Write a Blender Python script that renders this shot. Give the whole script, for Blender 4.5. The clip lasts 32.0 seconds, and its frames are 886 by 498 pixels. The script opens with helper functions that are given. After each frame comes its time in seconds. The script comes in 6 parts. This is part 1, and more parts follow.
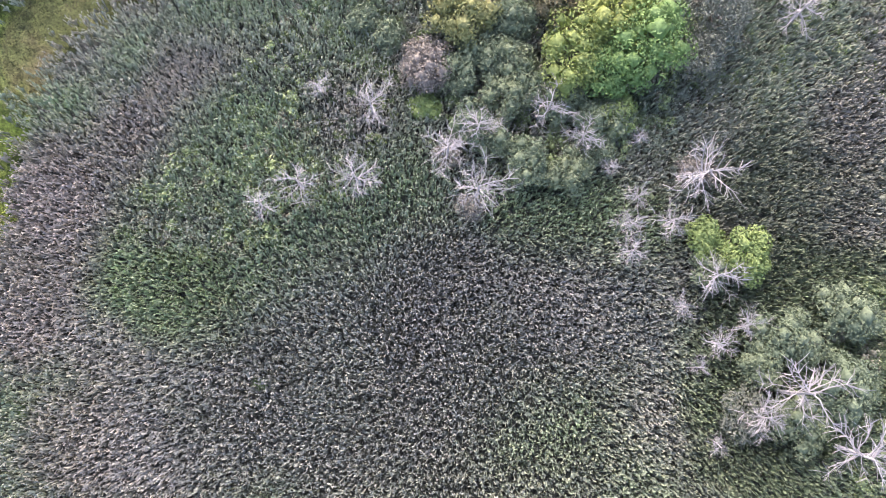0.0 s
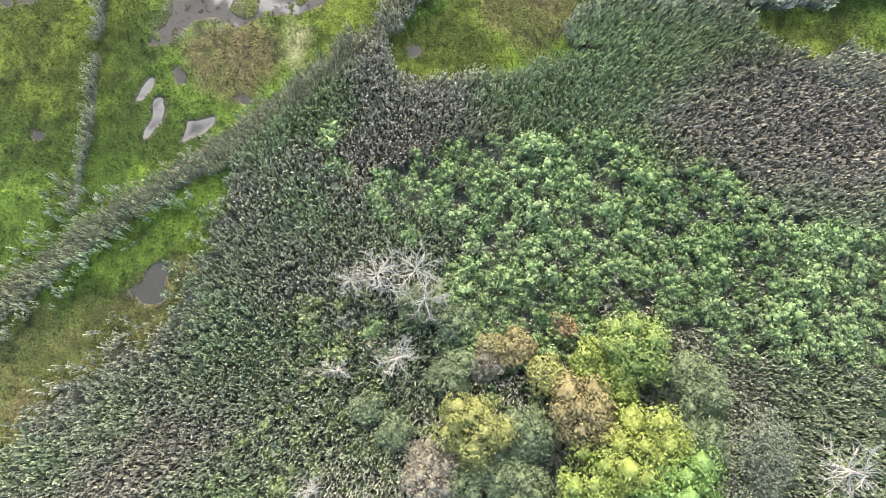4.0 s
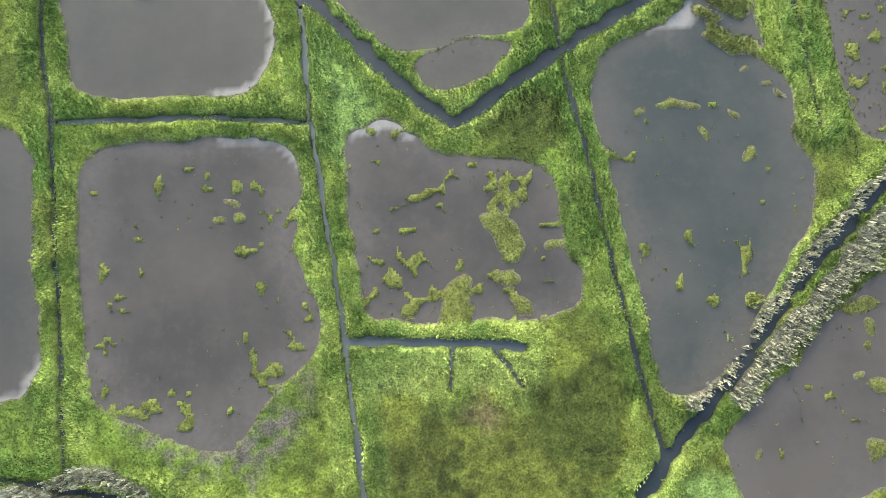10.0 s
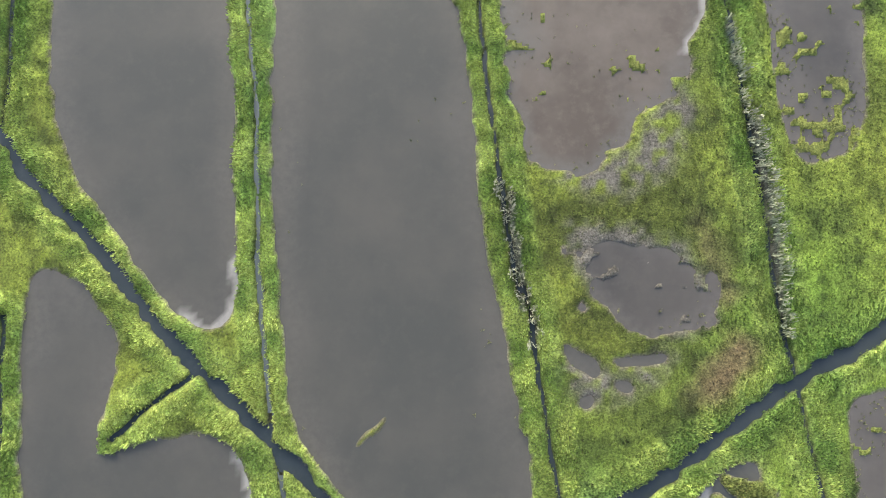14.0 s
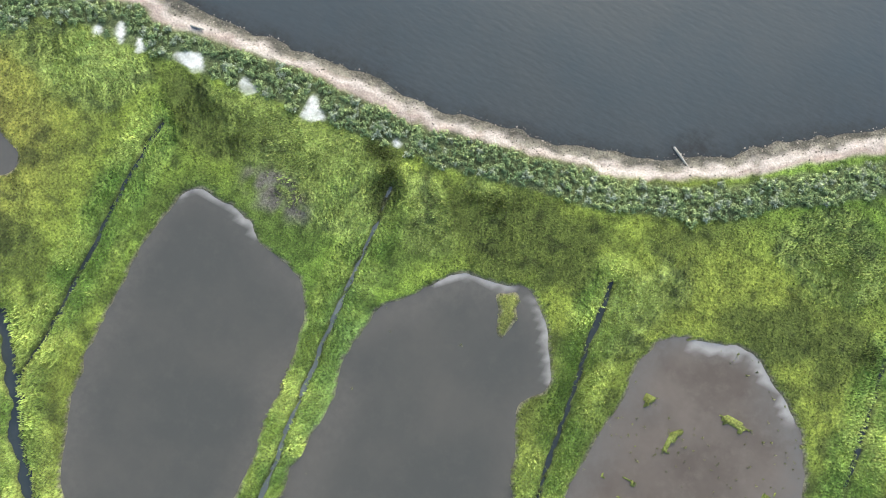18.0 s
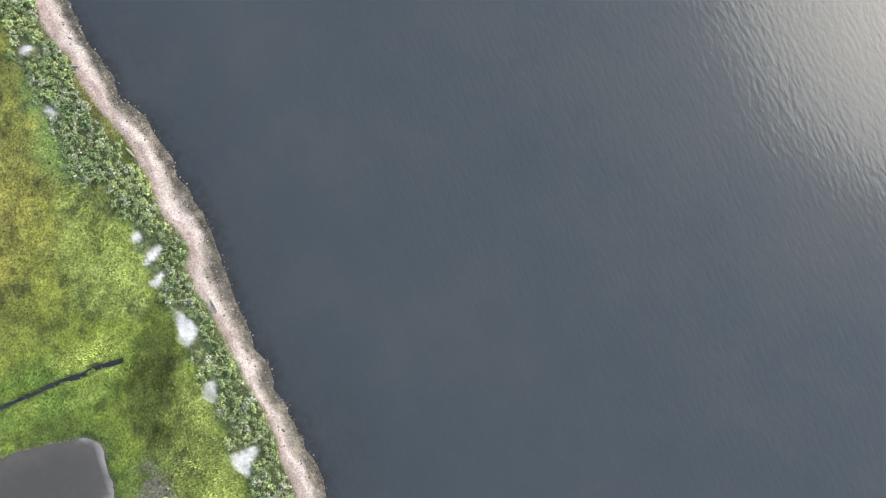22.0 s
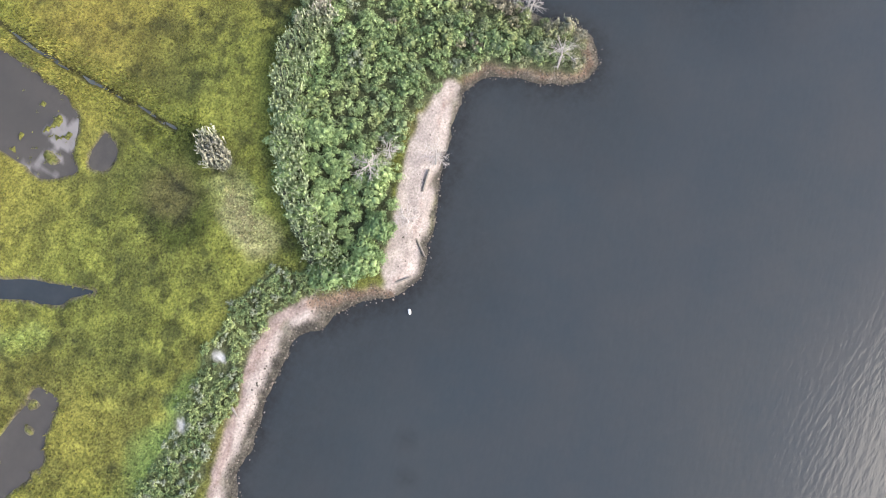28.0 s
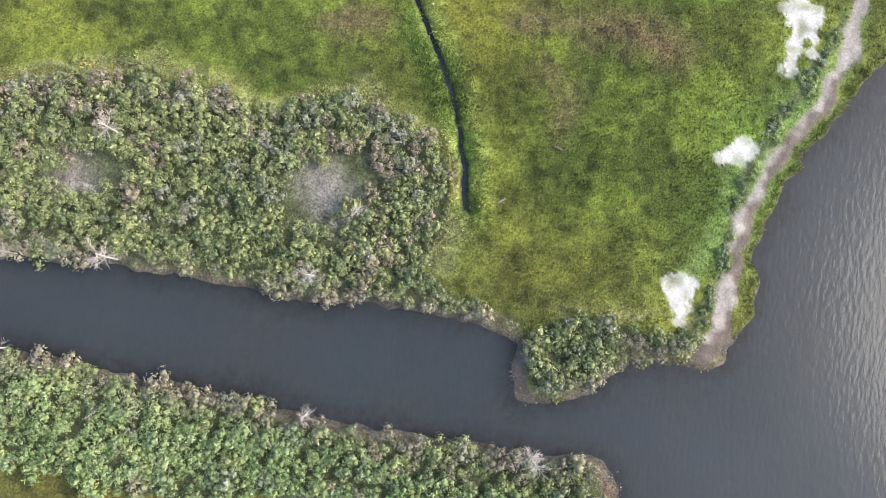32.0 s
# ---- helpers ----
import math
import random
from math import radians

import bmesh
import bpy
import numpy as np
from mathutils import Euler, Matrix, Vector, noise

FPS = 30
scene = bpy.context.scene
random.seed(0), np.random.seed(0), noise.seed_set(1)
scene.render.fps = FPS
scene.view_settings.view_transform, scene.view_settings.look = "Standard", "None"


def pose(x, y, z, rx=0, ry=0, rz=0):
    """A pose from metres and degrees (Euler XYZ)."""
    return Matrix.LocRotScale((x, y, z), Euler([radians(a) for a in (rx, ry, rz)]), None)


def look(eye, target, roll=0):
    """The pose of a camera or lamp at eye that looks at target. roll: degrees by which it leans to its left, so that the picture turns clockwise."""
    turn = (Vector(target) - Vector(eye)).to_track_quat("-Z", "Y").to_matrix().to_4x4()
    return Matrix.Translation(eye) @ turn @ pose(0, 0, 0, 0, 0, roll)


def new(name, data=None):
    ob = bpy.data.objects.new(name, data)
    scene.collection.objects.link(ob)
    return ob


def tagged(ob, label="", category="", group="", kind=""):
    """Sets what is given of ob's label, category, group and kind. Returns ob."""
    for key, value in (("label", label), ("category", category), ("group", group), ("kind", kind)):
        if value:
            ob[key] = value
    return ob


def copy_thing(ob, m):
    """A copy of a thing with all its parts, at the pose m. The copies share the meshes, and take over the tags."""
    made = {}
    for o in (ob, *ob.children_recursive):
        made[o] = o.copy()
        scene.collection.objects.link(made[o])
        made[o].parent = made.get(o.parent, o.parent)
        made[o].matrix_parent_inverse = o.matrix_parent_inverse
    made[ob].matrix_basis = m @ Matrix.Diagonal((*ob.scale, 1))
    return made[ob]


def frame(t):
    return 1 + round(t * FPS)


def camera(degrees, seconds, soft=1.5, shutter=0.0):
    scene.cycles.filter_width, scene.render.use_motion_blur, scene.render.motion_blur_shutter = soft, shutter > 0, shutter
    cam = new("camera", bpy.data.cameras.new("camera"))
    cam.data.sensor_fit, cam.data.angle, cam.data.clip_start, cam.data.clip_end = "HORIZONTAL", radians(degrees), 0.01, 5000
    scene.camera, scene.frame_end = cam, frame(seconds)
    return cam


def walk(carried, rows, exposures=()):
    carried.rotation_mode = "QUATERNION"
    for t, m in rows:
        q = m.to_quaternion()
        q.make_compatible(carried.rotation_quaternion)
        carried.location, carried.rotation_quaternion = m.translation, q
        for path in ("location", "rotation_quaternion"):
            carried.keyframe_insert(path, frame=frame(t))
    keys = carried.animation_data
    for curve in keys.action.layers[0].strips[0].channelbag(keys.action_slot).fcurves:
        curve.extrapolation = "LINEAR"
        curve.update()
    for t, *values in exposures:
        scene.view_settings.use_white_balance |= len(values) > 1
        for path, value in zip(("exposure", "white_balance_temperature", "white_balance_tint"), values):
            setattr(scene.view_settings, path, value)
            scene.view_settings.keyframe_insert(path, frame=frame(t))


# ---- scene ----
# the picture leans to green at first and turns neutral over the bay
EXPOSURES = ((0.0, 1.86, 6150, 22.0), (1.0, 1.87, 6280, 16.0), (2.5, 1.85, 6980, 0.0), (6.0, 1.86, 6660, 0.0), (10.0, 1.82, 6700, -1.0), (13.0, 1.82, 6800, 2.0), (18.0, 1.78, 6540, -1.0), (20.0, 1.75, 6640, 3.0), (23.0, 1.65, 6540, 6.0), (28.0, 1.65, 6640, 10.0), (32.0, 1.65, 6690, 9.0))
# the camera's line: a drone some 80 m up, looking almost straight down
cam = camera(74.0, 32.0, soft=0.95)
walk(cam, [
    (0, pose(10.88, -137.20, 80.40, 7.830, -0.231, -0.339)),
    (0.5, pose(11.13, -131.52, 80.40, 7.818, -0.006, -0.206)),
    (1, pose(11.11, -125.43, 80.27, 7.840, -0.005, 0.080)),
    (1.5, pose(10.89, -119.04, 80.44, 7.901, -0.103, 0.417)),
    (2, pose(10.72, -112.27, 80.60, 7.944, -0.143, 1.022)),
    (2.5, pose(10.64, -105.14, 80.71, 7.943, -0.081, 1.947)),
    (3, pose(10.17, -97.81, 80.80, 7.931, -0.058, 3.837)),
    (3.5, pose(9.64, -90.38, 80.93, 7.963, 0.042, 5.591)),
    (5.5, pose(4.63, -57.52, 79.90, 6.771, 0.117, 7.355)),
    (6, pose(3.42, -49.49, 79.82, 6.758, 0.023, 7.097)),
    (6.5, pose(2.36, -41.57, 79.87, 6.851, -0.020, 6.874)),
    (7, pose(1.48, -33.52, 79.96, 6.948, 0.015, 6.047)),
    (7.5, pose(0.74, -25.39, 79.92, 7.052, 0.045, 4.924)),
    (8, pose(0.25, -16.99, 80.02, 6.956, 0.064, 2.937)),
    (8.5, pose(0.03, -8.49, 80.02, 6.840, 0.100, 1.178)),
    (9, pose(0.00, -0.00, 80.00, 6.696, 0.133, 0.000)),
    (9.5, pose(0.06, 8.24, 79.99, 6.755, 0.126, -1.126)),
    (10, pose(0.39, 16.41, 79.89, 6.858, 0.216, -2.053)),
    (10.5, pose(0.37, 24.56, 80.00, 6.921, 0.038, -2.568)),
    (11, pose(0.64, 32.83, 80.14, 6.977, 0.022, -3.206)),
    (11.5, pose(1.10, 41.22, 80.14, 6.937, 0.039, -3.595)),
    (12, pose(1.41, 49.56, 80.14, 6.909, -0.050, -3.883)),
    (12.5, pose(1.70, 57.89, 80.19, 6.935, -0.141, -3.893)),
    (13, pose(2.02, 65.99, 80.15, 7.009, -0.191, -3.040)),
    (13.5, pose(2.05, 74.20, 80.20, 7.071, -0.207, -1.034)),
    (15.5, pose(0.57, 106.42, 79.63, 6.427, 0.230, 7.643)),
    (16, pose(-1.25, 115.10, 78.99, 6.329, 0.297, 13.922)),
    (16.5, pose(-4.11, 122.79, 78.96, 6.115, 0.384, 21.701)),
    (17, pose(-7.41, 130.09, 78.92, 5.852, 0.434, 24.531)),
    (17.5, pose(-11.12, 137.49, 78.66, 5.513, 0.420, 27.377)),
    (18, pose(-14.96, 144.44, 78.51, 5.392, 0.437, 28.494)),
    (18.5, pose(-18.60, 151.30, 78.34, 5.478, 0.469, 28.523)),
    (19, pose(-22.34, 157.66, 78.07, 5.680, 0.406, 28.466)),
    (19.5, pose(-26.12, 163.96, 77.89, 5.889, 0.271, 28.417)),
    (20, pose(-30.20, 170.32, 77.89, 6.035, 0.133, 32.096)),
    (20.5, pose(-35.02, 176.70, 77.79, 6.140, 0.084, 38.163)),
    (21, pose(-40.76, 182.17, 77.73, 6.132, 0.100, 51.598)),
    (21.5, pose(-46.65, 186.30, 77.45, 6.132, 0.155, 63.635)),
    (22, pose(-52.29, 189.48, 77.29, 6.170, 0.230, 69.298)),
    (22.5, pose(-58.40, 191.50, 77.43, 6.384, 0.325, 83.116)),
    (23, pose(-64.01, 192.29, 77.07, 6.604, 0.387, 97.873)),
    (23.5, pose(-69.54, 192.36, 76.51, 6.667, 0.483, 105.319)),
    (24, pose(-75.37, 191.72, 76.42, 6.606, 0.502, 105.682)),
    (24.5, pose(-81.56, 190.28, 76.40, 6.465, 0.494, 105.763)),
    (25, pose(-87.78, 188.52, 76.32, 6.520, 0.529, 105.912)),
    (25.5, pose(-94.08, 186.73, 76.14, 6.695, 0.583, 108.979)),
    (27.5, pose(-118.86, 174.11, 76.26, 6.887, 0.121, 121.039)),
    (28, pose(-125.15, 170.38, 76.50, 6.891, 0.009, 121.247)),
    (28.5, pose(-131.49, 166.49, 76.62, 6.880, -0.129, 121.261)),
    (29, pose(-137.92, 162.48, 76.91, 6.932, -0.242, 121.281)),
    (29.5, pose(-144.58, 158.69, 76.99, 6.955, -0.238, 120.785)),
    (30, pose(-151.64, 155.19, 76.98, 6.873, -0.158, 118.566)),
    (30.5, pose(-158.72, 151.90, 77.07, 6.902, -0.005, 118.130)),
    (31, pose(-165.95, 148.93, 77.13, 6.990, 0.257, 115.407)),
    (31.5, pose(-173.50, 146.17, 77.16, 7.063, 0.185, 109.830)),
    (32, pose(-181.20, 143.93, 77.33, 7.156, 0.019, 103.528)),
], exposures=EXPOSURES)

# ---- sky and light: thin bright overcast ----
world = bpy.data.worlds.new("overcast_sky")
scene.world = world
world.use_nodes = True
_n, _l = world.node_tree.nodes, world.node_tree.links
_sky = _n.new("ShaderNodeTexSky")
_sky.sky_type, _sky.sun_disc = "NISHITA", False
_sky.sun_elevation, _sky.sun_rotation = radians(34), radians(348)
_sky.air_density, _sky.dust_density, _sky.ozone_density = 0.8, 3.2, 0.6
_l.new(_sky.outputs[0], _n["Background"].inputs[0])
_n["Background"].inputs[1].default_value = 0.15
sun = new("sun", bpy.data.lights.new("sun", "SUN"))
sun.data.energy, sun.data.angle, sun.data.color = 0.8, radians(42), (1.0, 0.95, 0.87)
sun.matrix_world = look((0, 0, 200), (20, -90, 138))

# ---- the plan of the marsh, in metres ----
RES = 0.42
X0, Y0, NX, NY = -262.0, -178.0, 913, 1041
rng = np.random.default_rng(7)
gx = (X0 + RES * np.arange(NX)).astype(np.float32)
gy = (Y0 + RES * np.arange(NY)).astype(np.float32)
GX, GY = np.meshgrid(gx, gy)


def lattice(cell, seed):
    """Smooth random relief over the plan, from -1 to 1, with bumps of about cell metres."""
    r = np.random.default_rng(seed)
    fx, fy = (GX - X0) / cell, (GY - Y0) / cell
    table = r.uniform(-1, 1, (int(fy.max()) + 3, int(fx.max()) + 3)).astype(np.float32)
    ix, iy = fx.astype(int), fy.astype(int)
    u, v = fx - ix, fy - iy
    u, v = u * u * (3 - 2 * u), v * v * (3 - 2 * v)
    a = table[iy, ix] * (1 - u) + table[iy, ix + 1] * u
    b = table[iy + 1, ix] * (1 - u) + table[iy + 1, ix + 1] * u
    return a * (1 - v) + b * v


rough1, rough2, rough4 = lattice(1.1, 1), lattice(2.3, 2), lattice(4.5, 3)
broad10, broad25 = lattice(10, 4), lattice(26, 5)
DX = 0.45 * lattice(2.6, 11) + 0.28 * lattice(1.2, 12)
DY = 0.45 * lattice(2.6, 13) + 0.28 * lattice(1.2, 14)


def rounded(pts, closed):
    """Corners cut twice, so that an outline runs in curves."""
    p = np.array(pts, float)
    for _ in range(2):
        q = np.roll(p, -1, 0) if closed else p[1:]
        a = p if closed else p[:-1]
        cut = np.stack([a * 0.75 + q * 0.25, a * 0.25 + q * 0.75], 1).reshape(-1, 2)
        p = cut if closed else np.vstack([p[:1], cut, p[-1:]])
    return p


def outline_field(pts, closed, reach=11.0, soft=True, warp=1.0):
    """Metres from an outline over the plan (99 far away); inside a closed one it is negative. warp: how far the edge wavers."""
    p = rounded(pts, closed) if soft else np.array(pts, float)
    near, odd = np.full((NY, NX), 9801.0, np.float32), np.zeros((NY, NX), bool)
    ends = np.roll(p, -1, 0) if closed else p[1:]
    for (ax, ay), (bx, by) in zip(p if closed else p[:-1], ends):
        dx, dy = bx - ax, by - ay
        j0, j1 = int((min(ay, by) - reach - Y0) / RES), int((max(ay, by) + reach - Y0) / RES) + 1
        i0, i1 = int((min(ax, bx) - reach - X0) / RES), int((max(ax, bx) + reach - X0) / RES) + 1
        w = (slice(max(j0, 0), max(j1, 0)), slice(max(i0, 0), max(i1, 0)))
        x, y = GX[w] + warp * DX[w], GY[w] + warp * DY[w]
        if x.size:
            k = np.clip(((x - ax) * dx + (y - ay) * dy) / max(dx * dx + dy * dy, 1e-9), 0, 1)
            near[w] = np.minimum(near[w], (x - ax - k * dx) ** 2 + (y - ay - k * dy) ** 2)
        if closed and abs(dy) > 1e-9:
            j0, j1 = int((min(ay, by) - 1 - Y0) / RES), int((max(ay, by) + 1 - Y0) / RES) + 2
            i1 = int((max(ax, bx) + 1 - X0) / RES) + 2
            w = (slice(max(j0, 0), max(j1, 0)), slice(0, max(i1, 0)))
            x, y = GX[w] + warp * DX[w], GY[w] + warp * DY[w]
            odd[w] ^= ((ay > y) != (by > y)) & (x < (y - ay) * dx / dy + ax)
    near = np.sqrt(near)
    return np.where(odd, -near, near) if closed else near


fields = {}


def lay(kind, f):
    fields[kind] = np.minimum(fields[kind], f) if kind in fields else f


ponds, ditches, coast, deads, trees, bushes, logs, egrets, thickets = {}, {}, [], [], [], [], [], [], []


def ditch(name, half, pts):
    ditches[name] = outline_field(pts, False, warp=0.45) - (half + 0.02) * (1 + 0.45 * rough2 + 0.4 * rough1)


def pond(name, pts):
    first = name[0] if name == "hh" else name
    f = outline_field(pts, True, warp=0.75)
    ponds[first] = np.minimum(ponds[first], f) if first in ponds else f


def island(name, pts):
    lay("island", outline_field(pts, True))


def mud(name, pts):
    lay("mud", outline_field(pts, True))


def sand(name, half, pts):
    lay("sand", outline_field(pts, False) - half * (1 + 0.16 * rough2 + 0.1 * rough4))


def sand_flat(name, pts):
    lay("sand", outline_field(pts, True, warp=0.6))


def mudshore(name, half, pts):
    lay("mudshore", outline_field(pts, False) - half * (1 + 0.5 * rough2 + 0.5 * rough4))


def rocks(name, half, pts):
    lay("rocks", outline_field(pts, False) - half)


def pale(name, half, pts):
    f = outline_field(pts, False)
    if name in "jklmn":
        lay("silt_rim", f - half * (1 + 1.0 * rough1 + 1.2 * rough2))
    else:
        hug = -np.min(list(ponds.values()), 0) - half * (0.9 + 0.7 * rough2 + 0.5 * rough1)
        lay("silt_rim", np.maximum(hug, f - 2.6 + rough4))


def weed(name, pts):
    lay("weed", outline_field(pts, True))


def salt(name, pts):
    lay("salt", outline_field(pts, True, warp=0.7) - 0.1 + 0.35 * rough1 + (0.35 + 0.9 * rough2 + 0.5 * rough1) * (name in "hijmnopq"))


def reed(name, pts):
    lay("reed", outline_field(pts, True) + (1.5 * rough4 + 1.1 * rough2) * (name == "south"))


def reedline(name, half, pts):
    f = outline_field(pts, False) - half * (1 + 0.35 * rough2)
    lay("reed", f)
    lay("cane", f)


def shrub(name, pts):
    lay("shrub", outline_field(pts, True))


def lowshrub(name, half, pts):
    lay("lowshrub", outline_field(pts, False) - half)


def thicket(name, share, pts):
    thickets.append((share, outline_field(pts, True)))


def twigs(name, pts):
    lay("twigs", outline_field(pts, True) + 1.0 * rough2 + 0.6 * rough1)


def tint(kind, pts):
    lay("tint_" + kind, outline_field(pts, True) + 1.3 * rough4 + 0.9 * rough2)


def trail(pts):
    lay("trail", outline_field(pts, False, warp=0.6) - 0.3)


def shore(name, pts):
    coast.extend(pts)


def dead_spots(spots):
    deads.extend(spots)


def tree_spots(spots):
    trees.extend(spots)


def bush_spots(spots):
    bushes.extend(spots)


def log_spots(ends):
    logs.append(ends)


def egret_spots(spots):
    egrets.extend(spots)


ditch("west", 0.26, [(-57.5,82.2), (-56.3,59.3), (-54.7,47), (-55,51.6), (-54.3,45.6), (-53.3,31.2), (-51.7,15.7), (-51,5.3), (-50.3,-3.4)])
ditch("cross", 0.3, [(-54.3,45.9), (-45.4,46.1), (-32.6,46.1), (-17.5,44.8)])
ditch("mid_south", 0.28, [(-20.2,65.6), (-18.7,61), (-18.2,51.4), (-17.6,44.9), (-17.7,44.8), (-16,33.8), (-13.9,18.9), (-13.2,14), (-12.6,8.4), (-11.8,0.2), (-11.1,-5.8), (-11,-11.3)])
ditch("mid_north", 0.26, [(-20.2,66.3), (-21.9,77.2), (-23.6,91.7), (-22.8,81.7), (-23.8,96.2), (-24.4,111.4), (-26,123.1), (-27.9,139.4), (-28.5,150), (-29.4,154.7)])
ditch("main", 0.85, [(-66.7,114.6), (-59.9,107.3), (-57.1,103), (-51.7,97.8), (-58.8,104.5), (-56.2,101.7), (-50.9,97.1), (-42.5,88.6), (-37,81.9), (-30.8,75.6), (-24.7,70.4), (-20.2,65.6), (-15,60.8), (-9.1,54.2), (-4.8,49.6), (1.6,44.3), (3.4,44), (10,48.5), (18.3,54.4), (25.9,58.6), (34,63.4), (42.4,69.5), (49.6,74.6), (57.6,78.5), (65.4,83.8), (76.9,89.7)])
ditch("north", 0.24, [(-60.3,108.7), (-60.2,119.8), (-60.9,128.9), (-61.3,136.2), (-61.6,142.7), (-61.5,147.7)])
ditch("east", 0.24, [(3,157.5), (3.8,150.3), (5.2,141.1), (5,143.7), (7,127.5), (8.8,112), (10.6,97.1), (12.6,85), (13.1,88.1), (14.8,78.4), (16,69), (17.6,59.8), (18.3,54.4), (18.7,50.2), (20,42.9), (18.7,52.2), (20.5,42.1), (22.7,28.4), (24.9,16), (27.1,4), (28.5,-1.8), (28,-3.5)])
ditch("far_east", 0.24, [(39.1,165.3), (40,160), (41.3,147.8), (40.8,157), (42,140.3), (43.5,124.4), (45.9,105.6), (47.1,94.7), (45.6,108.3), (47,95.5), (48.2,82.2), (49.6,74.6), (50.6,69.5), (51.7,63.3), (52.9,54.9), (54.1,41.8)])
ditch("stub", 0.5, [(-13.2,14), (-6.4,13.7), (1.2,13.3), (6.5,13), (10.6,12.4)])
ditch("branch_a", 0.18, [(1.2,13.1), (0.6,7.2)])
ditch("branch_b", 0.18, [(6.8,12.3), (10.4,7.2)])
ditch("diagonal", 0.85, [(74.1,45.1), (62.1,33.3), (51.6,22.7), (42.9,13.1), (37,5.9), (29.6,-2), (26,-6.5), (20.5,-12.8), (15.1,-17.9)])
ditch("diagonal_low", 0.42, [(15.1,-17.9), (12.3,-20.4), (7.3,-25.7), (1,-33.1), (-2.1,-36.6)])
ditch("belt_edge", 0.35, [(-64.6,-1.3), (-60,-2), (-55.3,-3.2), (-49.9,-4.3), (-43.8,-5), (-34.5,-7.3), (-26.9,-8.8), (-17,-10.2), (-11,-11.6), (-2,-13.2), (5.5,-15), (11.4,-16.8)])
ditch("belt_cut", 0.3, [(21.1,-15.5), (27.9,-15.2), (34.9,-15.5)])
ditch("hook", 0.26, [(-30.8,75.2), (-33.9,72.8), (-36.9,70.6), (-39.6,68.1), (-41.8,66.1)])
ditch("track", 0.16, [(-128.3,93.3), (-128.3,97.2), (-127.7,103.4), (-127.8,109), (-128,113.1), (-128.3,119.9), (-128.2,126.4)])
ditch("spit", 0.3, [(-225.5,128.9), (-218.1,133.9), (-211.5,137.9), (-205.6,140.9), (-196.6,143.4)])
pond("a", [(-49.9,39.9), (-45.3,42.3), (-35.7,42.4), (-29.4,42.8), (-23.9,42.1), (-19.9,40.5), (-19,36.3), (-19.6,30), (-20.6,26.9), (-18.8,23.7), (-17,19), (-16.3,14.5), (-18.2,11.5), (-21.6,8.7), (-23.9,6.5), (-26.1,3), (-26.8,0.5), (-30.5,0.2), (-35,1.1), (-40.3,3.5), (-44.9,5.5), (-47.6,8.1), (-48.4,15.6), (-49.3,24.8), (-49.8,32.6)])
pond("b", [(-12.8,42.6), (-8.8,44.5), (-5.6,44.7), (-3.3,42.6), (-0.6,40.1), (2.2,38.7), (6.1,39), (11.6,38), (16.2,36.6), (16.4,32.6), (16.9,28.6), (17.1,24.7), (18.9,23.1), (19,18.5), (16.6,16.7), (11.2,15.7), (6.7,16.7), (-0.2,15.8), (-6.3,16.7), (-10.1,16.5), (-10.8,21.9), (-11.8,28.1), (-12.7,35.3)])
pond("c", [(-54.6,88.4), (-51.1,88.7), (-47.2,87.2), (-45.2,83.9), (-41.2,79.8), (-41.6,75.1), (-42.6,70.6), (-43.7,66.1), (-42.5,63.9), (-39.1,65.5), (-34.6,66.3), (-30.4,67.4), (-26.2,65.9), (-23.2,62.7), (-22.4,59.7), (-23.4,53.9), (-25.7,49.7), (-28.6,49), (-34.5,49.4), (-41.9,49.2), (-48.6,49.5), (-51.6,51.8), (-52.9,59.1), (-53.8,69.6), (-54.7,79.7)])
pond("d", [(-53,142.4), (-48.9,142.6), (-43.7,141.1), (-39.7,139.1), (-34.7,138.5), (-31.9,136.3), (-29.9,130.8), (-28.7,120.3), (-27.5,111), (-27.1,99.5), (-26.3,90.7), (-25.6,84.9), (-27.3,81.8), (-29.4,80.8), (-31.8,81.5), (-35.4,84.3), (-39.3,88.9), (-44.5,95.7), (-48.7,101.2), (-52,107.7), (-54.3,116.9), (-54.6,125.8), (-55.1,132.4), (-54.5,137.6)])
pond("e", [(-22.7,139.8), (-19.8,143.1), (-16.8,148.1), (-14,149.7), (-9.9,150), (-5.9,151.6), (-3,149.3), (-0.2,145.2), (2.2,141.1), (-0.9,137.4), (0.8,133.9), (2.8,129.8), (4.3,125.5), (5.2,119.5), (5.9,113.5), (7,100.9), (8,90), (10,83.4), (11.1,77), (12.6,69.2), (14,63), (14.1,58.5), (10.5,56.5), (5.3,56.7), (-0.1,54.8), (-5.4,54.4), (-8.7,57.5), (-12.7,61.4), (-17.1,66.9), (-18.5,72.4), (-19.1,80.2), (-20.5,89.1), (-22.3,102.4), (-21.6,104.1), (-22.4,111.7), (-22.6,119.7), (-22.1,126.5), (-23.8,132.5)])
pond("f", [(-3.2,52.4), (-0.1,54.5), (5.2,56), (10.5,55.4), (11.2,54.2), (8.7,51.8), (5.6,49.8), (1.8,48.7), (-1.5,49.4)])
